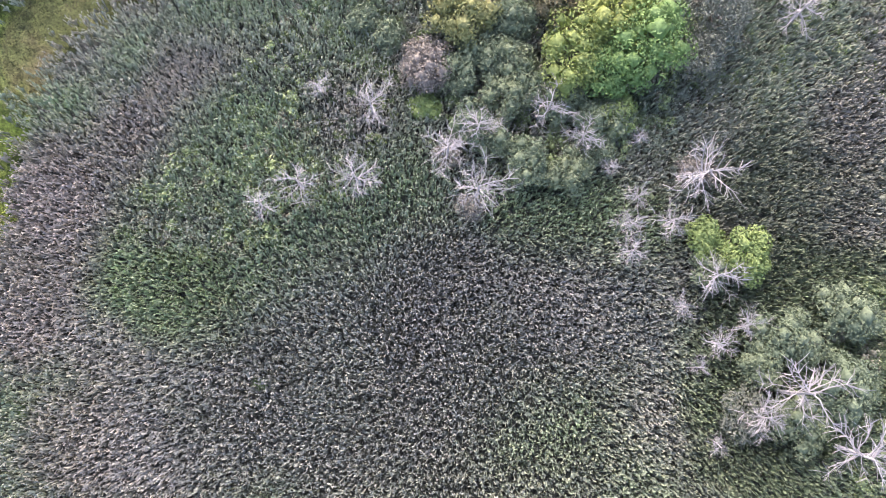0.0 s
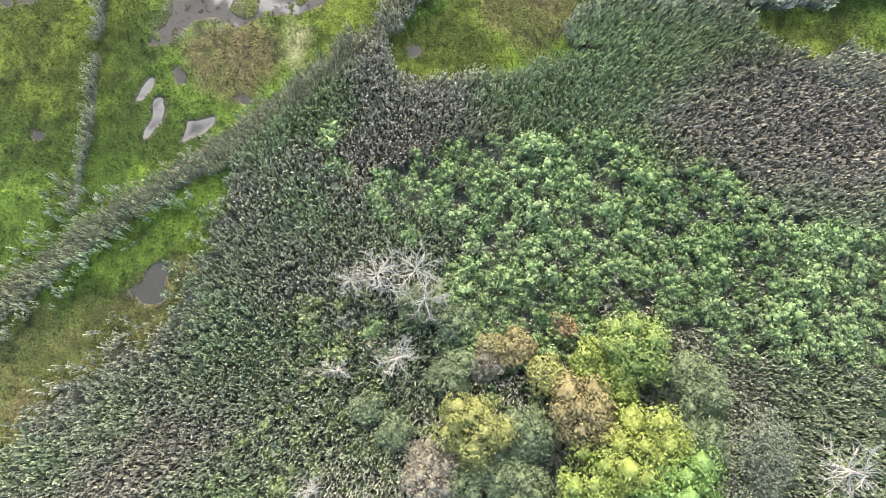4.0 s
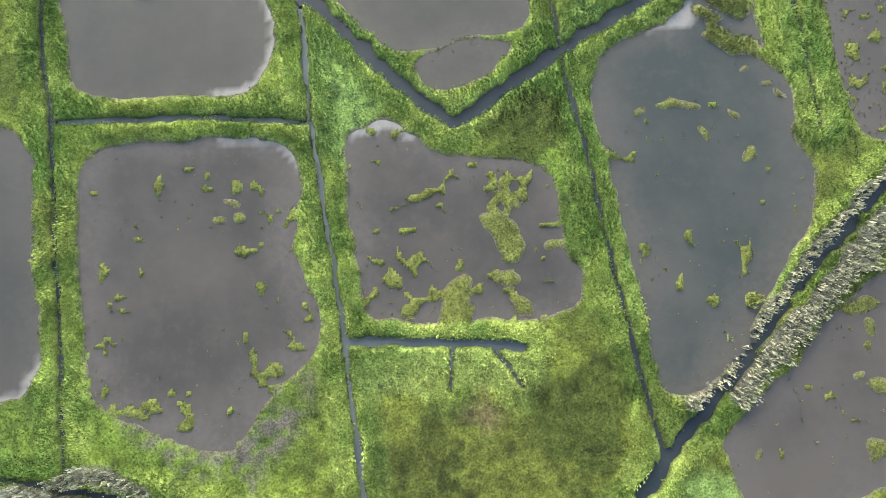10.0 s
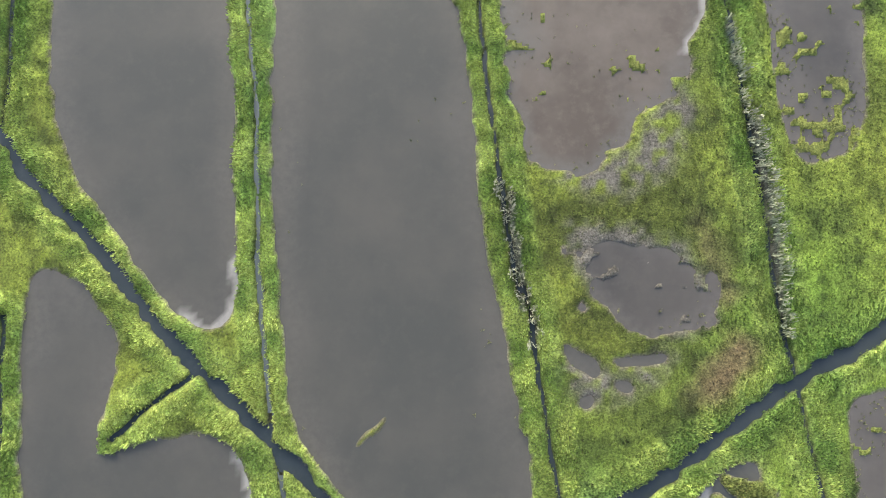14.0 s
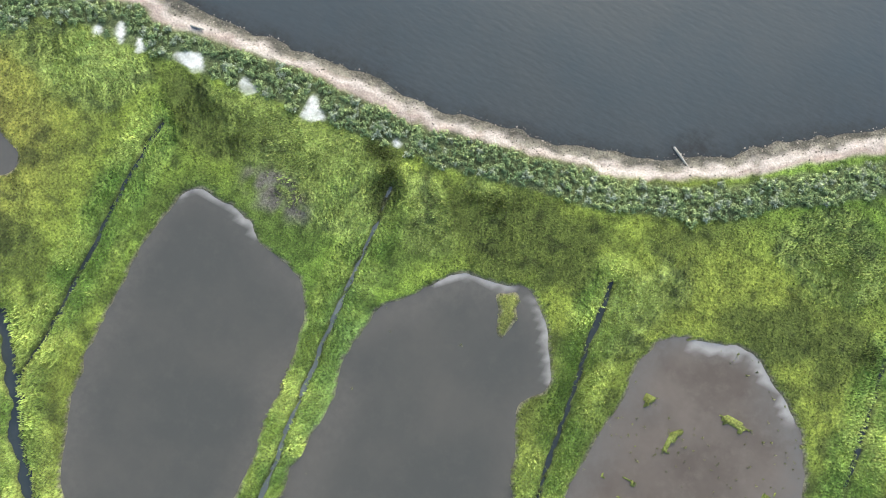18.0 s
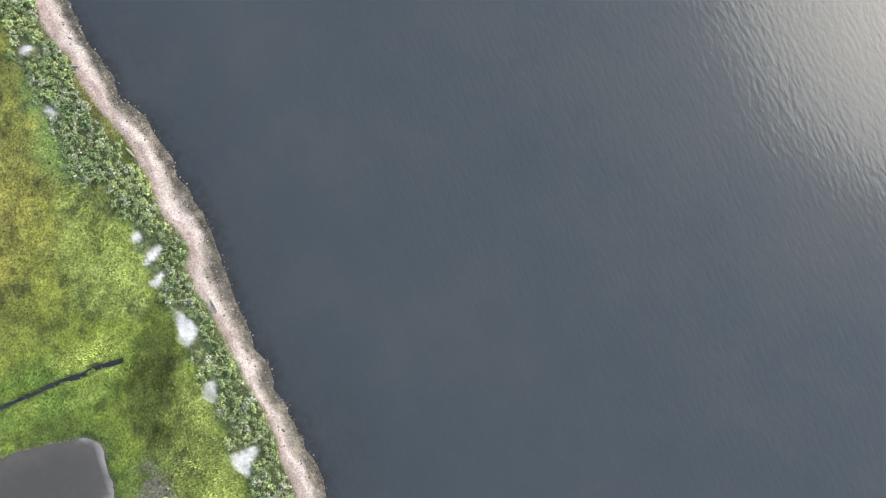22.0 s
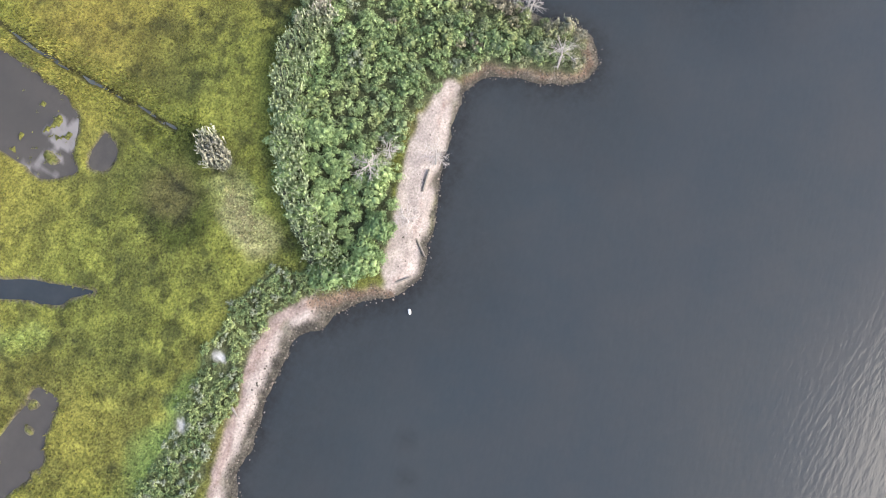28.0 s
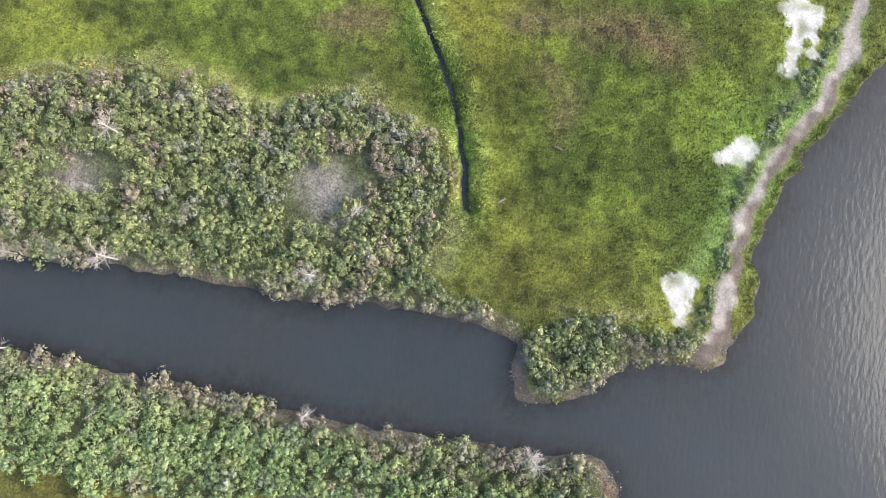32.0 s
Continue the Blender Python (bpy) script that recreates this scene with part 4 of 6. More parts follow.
shrub("beachside", [(-119,153.7), (-124.4,158.5), (-129.3,159.4), (-132.9,158.2), (-138.3,154), (-144.6,152.5), (-152.1,154.1), (-158.5,157.8), (-160,153.3), (-159,142.2), (-153.4,132.9), (-143.2,134.9), (-137,136.8), (-129.1,143.2), (-125.1,151.1)])
tint("brown", [(-142.2,143.7), (-148.4,152.4), (-143.3,154.6), (-141.1,152.4), (-139.9,146)])
lowshrub("d", 2.7, [(-120.8,153.8), (-112,149.9), (-104.9,149.9), (-97.1,150.4), (-90.5,151.5), (-88,151.5)])
sand_flat("cove", [(-129.3,159.3), (-133.6,157.7), (-139.4,155.4), (-144.1,154.2), (-148.4,153.7), (-151.6,154.4), (-149.6,157.2), (-143.7,159.5), (-138.3,161), (-132.6,163.2), (-128.2,164.6), (-125.7,163.7), (-125.2,161.8), (-126.9,159.6)])
tint("straw", [(-125.1,134.9), (-126.8,139.2), (-123.9,144.6), (-120.4,146.1), (-119.1,142.5), (-121.5,137.7)])
tint("rust", [(-224.6,154.1), (-229.8,157.9), (-229.2,166), (-224.9,169.2), (-221.3,166.7), (-223.7,160.7)])
tint("brown", [(-224.1,141.4), (-227.3,147.1), (-229,158), (-227.2,164.8), (-223.8,157.5), (-222.2,147.4)])
tint("brown", [(-209.7,151), (-218.3,152.3), (-215,156.1), (-208.9,154.3)])
salt("m", [(-236.2,180.8), (-237,183.9), (-232.5,183.4), (-225.7,183.1), (-226.1,181.3), (-231.1,181)])
salt("n", [(-235.2,183.7), (-235.4,188.1), (-232.9,186.9), (-233.2,184.5)])
salt("o", [(-230.2,184.2), (-230.5,185.7), (-228.2,186.4), (-228.2,184.9)])
salt("p", [(-213.8,174.8), (-215.6,177.2), (-213.6,180.6), (-211.5,178.7), (-210.7,174.9)])
salt("q", [(-193.3,171.7), (-194.9,175.1), (-189.6,175.4), (-187,173.6), (-190.9,171)])
salt("r", [(-76.7,155.2), (-76,155.7), (-75.3,154.8), (-76.1,154.3)])
salt("s", [(-73.9,156.8), (-72.9,156.8), (-72,155), (-73,154.8)])
salt("t", [(-70.4,156.5), (-69.2,156.6), (-68.4,155.3), (-69.6,154.9)])
salt("u", [(-64.7,157.1), (-62.9,157.8), (-60.4,158), (-59.8,156.6), (-61.2,156.1)])
salt("v", [(-54.9,158.1), (-53.9,158.3), (-52.1,157.5), (-52.6,156.9)])
salt("w", [(-45.1,160.3), (-43.9,160.4), (-43.7,159.1), (-42.2,159.2), (-42,158.3), (-44.8,157.4), (-44.8,158.6)])
salt("x", [(-32.2,160.1), (-31,160.7), (-30.6,159.8), (-31.3,159.3)])

trail([(-136.7,122.1), (-143.7,127.3), (-150.8,132.6)])
trail([(-150.1,104), (-150.5,114.5), (-149.6,125.6), (-149.7,133.7)])
trail([(-124.5,118.6), (-122.8,127.4), (-121.7,134.8)])

bay_edge = outline_field(coast + [(-150, 900), (900, 900), (900, 165)], True, reach=24.0)
# a strip of shingle lies outside the long beach
strand = np.clip(1 - fields["sand"] / 5, 0, 1) * np.clip((GX + 121) / 6, 0, 1)
bay = bay_edge + 0.75 * strand * (1 + 0.15 * rough4)

# ---- heights and cover ----
ponds["pan"] += 2.2 * rough4 + 1.6 * rough2 + 0.7 * rough1 - 0.4
ponds["g"] += (2.0 * rough4 + 1.3 * rough2 + 0.5 * rough1) * np.clip((126 - GY) / 9, 0, 1)
pond_all = np.min(list(ponds.values()), 0)
speckle = np.maximum(rough1 * 0.6 + rough2 * 0.7, 0)
for name, share in (("a", 0.85), ("b", 1.0), ("g", 0.85), ("i", 1.3), ("w", 1.2), ("l", 1.5), ("j", 0.62), ("h", 0.55), ("t", 0.6), ("s", 0.75), ("pan", 1.7), ("e", 0.3), ("p", 1.4), ("q", 1.2)):
    low = (ponds[name] < 0) & (ponds[name] > -9)
    pond_all = np.where(low & (speckle * share * np.clip(1.25 + 0.75 * broad10, 0, 2) > 0.62), 0.35, pond_all)
pond_all = np.maximum(pond_all, -fields["island"])
ditch_all = np.min(list(ditches.values()), 0)
height = 0.10 + 0.06 * rough2 + 0.08 * rough4 + 0.05 * broad10
height += 0.16 * np.clip(1 - np.abs(ditch_all - 1.6) / 1.6, 0, 1)
height = np.minimum(height, -0.16 + np.clip(pond_all, -1.0, 1.2) * 0.5)
height = np.minimum(height, -0.42 + np.clip(ditch_all, -0.6, 1.5) * 1.5)
height = np.minimum(height, -0.45 + np.where(bay > 0, bay * 0.2, bay * 0.12)).astype(np.float32)


def mask(kind, soft=0.5):
    return np.clip(0.5 - fields[kind] / soft, 0, 1)[..., None] if kind in fields else np.zeros((NY, NX, 1))


def tone(r, g, b):
    return np.array([r, g, b], np.float32)


def mix(a, b, m):
    return a * (1 - m) + b * m


levee = np.clip(1.25 - np.abs(ditch_all - 1.2) / 2.2, 0, 1)[..., None] ** 0.8
blot = np.clip(0.5 + 0.7 * broad10 + 0.6 * rough4 + 0.6 * rough2, 0, 1)[..., None]
cover = mix(tone(0.088, 0.109, 0.024), tone(0.168, 0.202, 0.037), blot)
wide = np.clip(0.5 + 0.9 * broad25, 0, 1)[..., None]
cover = mix(cover, cover * tone(0.80, 1.02, 0.95), wide)
west = np.clip((-62 - GX) / 30, 0, 1)[..., None] * np.clip((GX + 205) / 40, 0, 1)[..., None]
cover = mix(cover, cover * tone(1.36, 0.99, 1.32), west)
bank = mix(tone(0.170, 0.270, 0.062), tone(0.365, 0.450, 0.120), np.clip(0.5 + 0.7 * rough4 + 0.6 * rough2, 0, 1)[..., None])
cover = mix(cover, bank, levee * np.clip(0.85 + 0.4 * broad10, 0.4, 1)[..., None] * (1 - 0.85 * west))
cover = mix(cover, tone(0.195, 0.295, 0.085), mask("tint_lush", 3.0) * 0.75)
cover = mix(cover, tone(0.315, 0.390, 0.115), mask("tint_bright", 2.2) * (0.55 + 0.45 * blot))
cover = mix(cover, cover * tone(0.74, 0.72, 0.80), mask("tint_olive", 5.0))
cover = mix(cover, cover * tone(0.90, 0.81, 0.80), mask("tint_moss", 5.0))
cover = mix(cover, tone(0.060, 0.078, 0.018), mask("tint_dark", 2.4) * 0.9)
cover = mix(cover, tone(0.135, 0.108, 0.058), mask("tint_brown", 3.0) * (0.4 + 0.5 * blot))
cover = mix(cover, tone(0.140, 0.094, 0.055), mask("tint_rust", 4.5) * (0.25 + 0.6 * blot))
cover = mix(cover, tone(0.33, 0.32, 0.17), mask("tint_straw", 2.5) * (0.5 + 0.5 * blot))
# a pale yellow edge of tall grass round the northern thickets
rim_grass = np.clip(1.2 - np.abs(fields["shrub"] - 1.4 - rough4) / 1.6, 0, 1) * np.clip((-181 - GX) / 3, 0, 1) * (bay > 6)
cover = mix(cover, tone(0.30, 0.31, 0.12), (rim_grass * np.clip(0.6 + 0.9 * broad10, 0, 1))[..., None])
# small dark pits and cracks in the turf
pits = np.clip((0.75 * lattice(1.3, 31) + 0.5 * lattice(3.4, 32) - 0.42) / 0.12, 0, 1)[..., None] * (1 - levee)
cover = mix(cover, cover * tone(0.45, 0.47, 0.60), pits * 0.75)
# the islets in the ponds are olive
islet = ((np.min(list(ponds.values()), 0) < -0.2) & (pond_all > 0))[..., None]
cover = mix(cover, tone(0.135, 0.145, 0.042), islet * 0.8)
# narrow trodden lines across the western marsh
cover = mix(cover, cover * tone(0.45, 0.48, 0.6), mask("trail", 0.5) * np.clip(0.7 + 0.8 * rough2, 0, 1)[..., None])
grass_tone = mix(cover, tone(0.27, 0.28, 0.09), (np.clip(1.8 - bay, 0, 1) * (bay > -0.5))[..., None])
cover = mix(cover, tone(0.105, 0.096, 0.084), mask("mud", 2.5) * np.clip(0.6 + 0.9 * rough1 + 0.5 * rough2, 0, 1)[..., None])
brink = (np.clip(1 - bay / 2.2, 0, 1) * (fields["shrub"] < 3.5) * (bay > -1))[..., None]
cover = mix(cover, tone(0.145, 0.145, 0.118), mask("reed"))
cover = mix(cover, tone(0.085, 0.10, 0.05), np.maximum(mask("shrub"), mask("lowshrub") * 0.8))
cover = mix(cover, tone(0.25, 0.235, 0.215) * (1 + 0.5 * rough1[..., None]), mask("twigs", 1.8))
cover = mix(cover, tone(0.19, 0.16, 0.125), brink)
edge = np.clip(1 - np.abs(pond_all) / 0.9, 0, 1)[..., None]
cover = mix(cover, tone(0.12, 0.105, 0.085), edge * (pond_all < 0.25)[..., None])
cover = mix(cover, tone(0.035, 0.034, 0.026), np.clip(0.9 - ditch_all / 0.35, 0, 1)[..., None])
grain = np.ones((NY, NX, 1), np.float32)
upper = np.clip(0.5 + (bay_edge - 2.0 - 0.7 * rough4 - 0.5 * rough2) / 1.0, 0, 1)[..., None] * (strand > 0.3)[..., None]
sandy = mix(tone(0.375, 0.330, 0.302), tone(0.300, 0.238, 0.212), upper) * (0.95 + 0.12 * rough1[..., None])
wrack = (np.clip(1 - np.abs(bay_edge - 2.1 - 0.5 * rough4) / 0.35, 0, 1) * np.clip(0.5 + rough1 + 0.6 * rough2, 0, 1) + np.clip(1 - np.abs(bay_edge - 1.2 - 0.4 * rough2) / 0.22, 0, 1) * np.clip(0.2 + rough1, 0, 1)).clip(0, 1)[..., None]
sandy = mix(sandy, tone(0.22, 0.165, 0.145), wrack * 0.95)
shingle = mix(tone(0.055, 0.051, 0.043), tone(0.150, 0.136, 0.110), np.clip(0.4 + 1.2 * rough1, 0, 1)[..., None])
cover = mix(cover, shingle, (np.clip(0.5 - (bay_edge - 1.9) / 0.6, 0, 1) * (strand > 0.15))[..., None])
cover = mix(cover, sandy, mask("sand", 0.6))
grain = mix(grain, 0.55, mask("sand", 0.6))
cover = mix(cover, mix(tone(0.12, 0.10, 0.088), tone(0.27, 0.25, 0.232), np.clip(0.5 + (bay - 3.2 + 1.2 * rough2 + 0.6 * rough1) / 0.8, 0, 1)[..., None]) * (1 + 0.25 * rough1[..., None]), mask("mudshore", 0.6))
grain = mix(grain, 0.5, mask("mudshore", 0.6))
cover = mix(cover, tone(0.19, 0.135, 0.10) * (1 + 0.4 * rough1[..., None]), mask("rocks", 0.6))
cover = mix(cover, tone(0.47, 0.465, 0.455), mask("salt", 0.35) * np.clip(0.9 + 0.5 * rough1 + 0.3 * rough2, 0, 1)[..., None])
grain = mix(grain, 0.4, mask("salt", 0.8))
fringe = ((fields["mudshore"] < 4.5) & (GX < -150))
cover = mix(cover, shingle, (np.clip(0.5 - (bay_edge - 0.8 - 0.5 * rough2 - 0.5 * rough1) / 0.9, 0, 1) * ~fringe)[..., None])
cover = mix(cover, tone(0.075, 0.069, 0.057), np.clip(0.55 - (bay - 0.3 - 0.5 * rough2) / 0.8, 0, 1)[..., None])
cover = np.concatenate([cover, grain], 2).astype(np.float32)


def sample(field, x, y):
    i = np.clip(((np.asarray(x) - X0) / RES + 0.5).astype(int), 0, NX - 1)
    j = np.clip(((np.asarray(y) - Y0) / RES + 0.5).astype(int), 0, NY - 1)
    return field[j, i]


# the stretch that the drone passes over, given as a line through the plan
passed = outline_field([(10, -150), (8, -60), (0, 0), (2, 75), (-5, 125), (-40, 182), (-95, 187), (-150, 155), (-215, 130)], False, reach=110.0, soft=False)
seen = passed < 79

# ---- materials ----


def material(name, roughness=0.8, specular=0.3):
    m = bpy.data.materials.new(name)
    m.use_nodes = True
    b = m.node_tree.nodes["Principled BSDF"]
    b.inputs["Roughness"].default_value = roughness
    b.inputs["Specular IOR Level"].default_value = specular
    return m, m.node_tree.nodes, m.node_tree.links, b


def noise_node(n, l, scale, detail=4.0, rough=0.6, coords=None):
    t = n.new("ShaderNodeTexNoise")
    t.inputs["Scale"].default_value, t.inputs["Detail"].default_value, t.inputs["Roughness"].default_value = scale, detail, rough
    if coords is None:
        coords = n.new("ShaderNodeNewGeometry").outputs["Position"]
    l.new(coords, t.inputs["Vector"])
    return t.outputs["Fac"]


def ranged(n, l, value, lo, hi, a, b):
    r = n.new("ShaderNodeMapRange")
    for k, v in enumerate((lo, hi, a, b), 1):
        r.inputs[k].default_value = v
    l.new(value, r.inputs[0])
    return r.outputs[0]


def blend(n, l, fac, a, b, how="MIX"):
    x = n.new("ShaderNodeMix")
    x.data_type, x.blend_type = "RGBA", how
    for socket, v in ((x.inputs[0], fac), (x.inputs[6], a), (x.inputs[7], b)):
        if isinstance(v, (int, float)):
            socket.default_value = v
        elif isinstance(v, tuple):
            socket.default_value = (*v, 1)
        else:
            l.new(v, socket)
    return x.outputs[2]


def bumped(n, l, bsdf, value, strength, distance):
    b = n.new("ShaderNodeBump")
    b.inputs["Distance"].default_value = distance
    if isinstance(strength, float):
        b.inputs["Strength"].default_value = strength
    else:
        l.new(strength, b.inputs["Strength"])
    l.new(value, b.inputs["Height"])
    l.new(b.outputs[0], bsdf.inputs["Normal"])


def cover_material(name, roughness, fine, spread, bump=0.0, specular=0.2):
    """Colour from the cover, broken up at two scales; its fourth channel says how strongly."""
    m, n, l, b = material(name, roughness, specular)
    a = n.new("ShaderNodeAttribute")
    a.attribute_name = "cover"
    f1, f2 = noise_node(n, l, fine, 6.0, 0.7), noise_node(n, l, fine * 0.17, 4.0, 0.6)
    v = n.new("ShaderNodeMath")
    v.operation = "MULTIPLY"
    l.new(ranged(n, l, f1, 0.3, 0.7, 1 - spread, 1 + spread), v.inputs[0])
    l.new(ranged(n, l, f2, 0.3, 0.7, 1 - spread * 0.5, 1 + spread * 0.5), v.inputs[1])
    s = n.new("ShaderNodeVectorMath")
    s.operation = "SCALE"
    l.new(a.outputs["Color"], s.inputs[0])
    weigh = n.new("ShaderNodeMix")
    weigh.inputs[2].default_value = 1.0
    l.new(a.outputs["Alpha"], weigh.inputs[0])
    l.new(v.outputs[0], weigh.inputs[3])
    l.new(weigh.outputs[0], s.inputs["Scale"])
    l.new(s.outputs[0], b.inputs["Base Color"])
    if bump:
        bumped(n, l, b, f1, ranged(n, l, a.outputs["Alpha"], 0.25, 1.0, 0.1, 0.9), bump)
    return m


M_ground = cover_material("marsh_ground", 0.9, 3.4, 0.72, bump=0.35)
M_grass = cover_material("marsh_grass", 0.65, 2.6, 0.3)
M_reed = cover_material("reed_leaf", 0.7, 0.9, 0.18)
M_leaf = cover_material("shrub_leaf", 0.55, 1.5, 0.15, specular=0.3)


def object_material(name, a, c, roughness=0.6, fine=3.0, spread=0.25, bump=0.02):
    """Two close colours, mixed by each object's own number and by grain."""
    m, n, l, b = material(name, roughness, 0.3)
    info = n.new("ShaderNodeObjectInfo").outputs["Random"]
    base = blend(n, l, info, a, c)
    f = noise_node(n, l, fine, 5.0, 0.65)
    v = ranged(n, l, f, 0.3, 0.7, 1 - spread, 1 + spread)
    s = n.new("ShaderNodeVectorMath")
    s.operation = "SCALE"
    l.new(base, s.inputs[0])
    l.new(v, s.inputs["Scale"])
    l.new(s.outputs[0], b.inputs["Base Color"])
    bumped(n, l, b, f, 0.6, bump)
    return m


CROWNS = [
    object_material("leaves_yellow_green", (0.28, 0.315, 0.085), (0.24, 0.295, 0.085)),
    object_material("leaves_fresh_green", (0.165, 0.265, 0.08), (0.19, 0.28, 0.085)),
    object_material("leaves_ochre", (0.29, 0.28, 0.10), (0.25, 0.26, 0.10)),
    object_material("leaves_rust", (0.29, 0.235, 0.12), (0.24, 0.225, 0.115)),
    object_material("leaves_lime", (0.25, 0.315, 0.10), (0.22, 0.285, 0.09)),
    object_material("leaves_grey_green", (0.165, 0.205, 0.12), (0.20, 0.235, 0.13)),
    object_material("leaves_dusty_brown", (0.27, 0.235, 0.19), (0.25, 0.235, 0.18)),
    object_material("twigs_grey", (0.20, 0.21, 0.155), (0.185, 0.20, 0.15)),
    object_material("leaves_russet", (0.27, 0.19, 0.10), (0.25, 0.17, 0.09)),
]
M_shrub = object_material("shrub_crown", (0.150, 0.235, 0.10), (0.29, 0.385, 0.165))
M_bark = object_material("bark", (0.10, 0.085, 0.07), (0.13, 0.11, 0.09), 0.85, 6.0, 0.3, 0.03)
M_deadwood = object_material("bleached_wood", (0.46, 0.43, 0.405), (0.38, 0.35, 0.325), 0.75, 9.0, 0.2, 0.02)
M_log = object_material("wet_driftwood", (0.13, 0.115, 0.10), (0.30, 0.28, 0.25), 0.8, 5.0, 0.3, 0.03)
M_egret = object_material("egret_white", (0.75, 0.75, 0.74), (0.8, 0.8, 0.78), 0.5, 8.0, 0.1, 0.01)
M_stone = object_material("shore_stone", (0.42, 0.37, 0.33), (0.28, 0.23, 0.20), 0.85, 7.0, 0.3, 0.03)


def water_material(name, deep, silt, wave, bump, roughness=0.08, shore=None, rim=None, detail=5.0):
    """Silty water; shore: the colour towards its edge, rim: that of silt just under the surface."""
    m, n, l, b = material(name, roughness, 0.5)
    b.inputs["IOR"].default_value = 1.33
    f = noise_node(n, l, 0.07, 5.0, 0.6)
    own = ranged(n, l, n.new("ShaderNodeObjectInfo").outputs["Random"], 0, 1, -0.1, 0.1)
    drift = n.new("ShaderNodeMath")
    l.new(f, drift.inputs[0])
    l.new(own, drift.inputs[1])
    base = blend(n, l, ranged(n, l, drift.outputs[0], 0.36, 0.68, 0, 1), deep, silt)
    base = blend(n, l, ranged(n, l, noise_node(n, l, 0.45, 7.0, 0.72), 0.5, 0.72, 0, 0.5), base, silt)
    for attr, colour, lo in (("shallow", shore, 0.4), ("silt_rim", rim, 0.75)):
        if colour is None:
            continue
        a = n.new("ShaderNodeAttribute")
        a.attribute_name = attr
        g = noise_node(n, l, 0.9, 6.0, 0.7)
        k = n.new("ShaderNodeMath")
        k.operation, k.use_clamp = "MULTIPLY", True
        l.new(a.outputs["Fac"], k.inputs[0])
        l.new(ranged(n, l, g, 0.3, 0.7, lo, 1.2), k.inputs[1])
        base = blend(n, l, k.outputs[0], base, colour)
    l.new(base, b.inputs["Base Color"])
    geo = n.new("ShaderNodeNewGeometry").outputs["Position"]
    mp = n.new("ShaderNodeMapping")
    mp.inputs["Rotation"].default_value = (0, 0, radians(-12))
    mp.inputs["Scale"].default_value = (0.38, 1.0, 1.0)
    l.new(geo, mp.inputs["Vector"])
    bumped(n, l, b, noise_node(n, l, wave, detail, 0.55, mp.outputs[0]), 1.0, bump)
    return m


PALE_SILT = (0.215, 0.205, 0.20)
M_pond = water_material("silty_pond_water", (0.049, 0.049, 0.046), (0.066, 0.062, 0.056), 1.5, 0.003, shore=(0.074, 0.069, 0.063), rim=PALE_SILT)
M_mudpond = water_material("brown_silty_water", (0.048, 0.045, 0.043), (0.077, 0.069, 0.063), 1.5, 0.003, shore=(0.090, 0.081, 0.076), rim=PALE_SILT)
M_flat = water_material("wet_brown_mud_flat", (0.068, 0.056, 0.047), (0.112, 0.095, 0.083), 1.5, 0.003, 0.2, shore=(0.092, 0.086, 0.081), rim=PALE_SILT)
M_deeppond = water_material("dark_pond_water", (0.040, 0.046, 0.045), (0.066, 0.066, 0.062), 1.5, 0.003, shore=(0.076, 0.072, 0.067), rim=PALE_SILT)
M_ditch = water_material("ditch_water", (0.022, 0.029, 0.036), (0.042, 0.049, 0.055), 1.2, 0.005)
# lighter ditch water: the sky's reflection is painted into its base colour
M_stub = water_material("sky_tinted_ditch_water", (0.070, 0.085, 0.095), (0.105, 0.120, 0.128), 1.2, 0.004)
M_bay = water_material("bay_water", (0.032, 0.041, 0.048), (0.039, 0.045, 0.049), 1.7, 0.029, 0.10, shore=(0.020, 0.020, 0.020), detail=2.5)

# ---- mesh helpers ----


def raw_mesh(name, verts, faces, mat, colours=None, smooth=False):
    """A mesh from arrays of corners and equal-sided faces; colours: one for each corner, as the cover."""
    me = bpy.data.meshes.new(name)
    verts, faces = np.asarray(verts, np.float32), np.asarray(faces, np.int32)
    me.vertices.add(len(verts))
    me.vertices.foreach_set("co", verts.ravel())
    k = faces.shape[1]
    me.loops.add(faces.size)
    me.loops.foreach_set("vertex_index", faces.ravel())
    me.polygons.add(len(faces))
    me.polygons.foreach_set("loop_start", np.arange(0, faces.size, k, dtype=np.int32))
    if smooth:
        me.polygons.foreach_set("use_smooth", np.ones(len(faces), bool))
    if colours is not None:
        at = me.attributes.new("cover", "FLOAT_COLOR", "POINT")
        at.data.foreach_set("color", (np.c_[colours, np.ones(len(verts))] if colours.shape[1] == 3 else colours).astype(np.float32).ravel())
    me.update(calc_edges=True)
    me.materials.append(mat)
    return me


def cells(keep):
    """Corners and quads of the kept cells of a grid of corner indices (a mask one smaller than the grid)."""
    j, i = np.nonzero(keep)
    w = keep.shape[1] + 1
    q = np.stack([j * w + i, j * w + i + 1, (j + 1) * w + i + 1, (j + 1) * w + i], 1)
    used, back = np.unique(q, return_inverse=True)
    return used, back.reshape(q.shape)


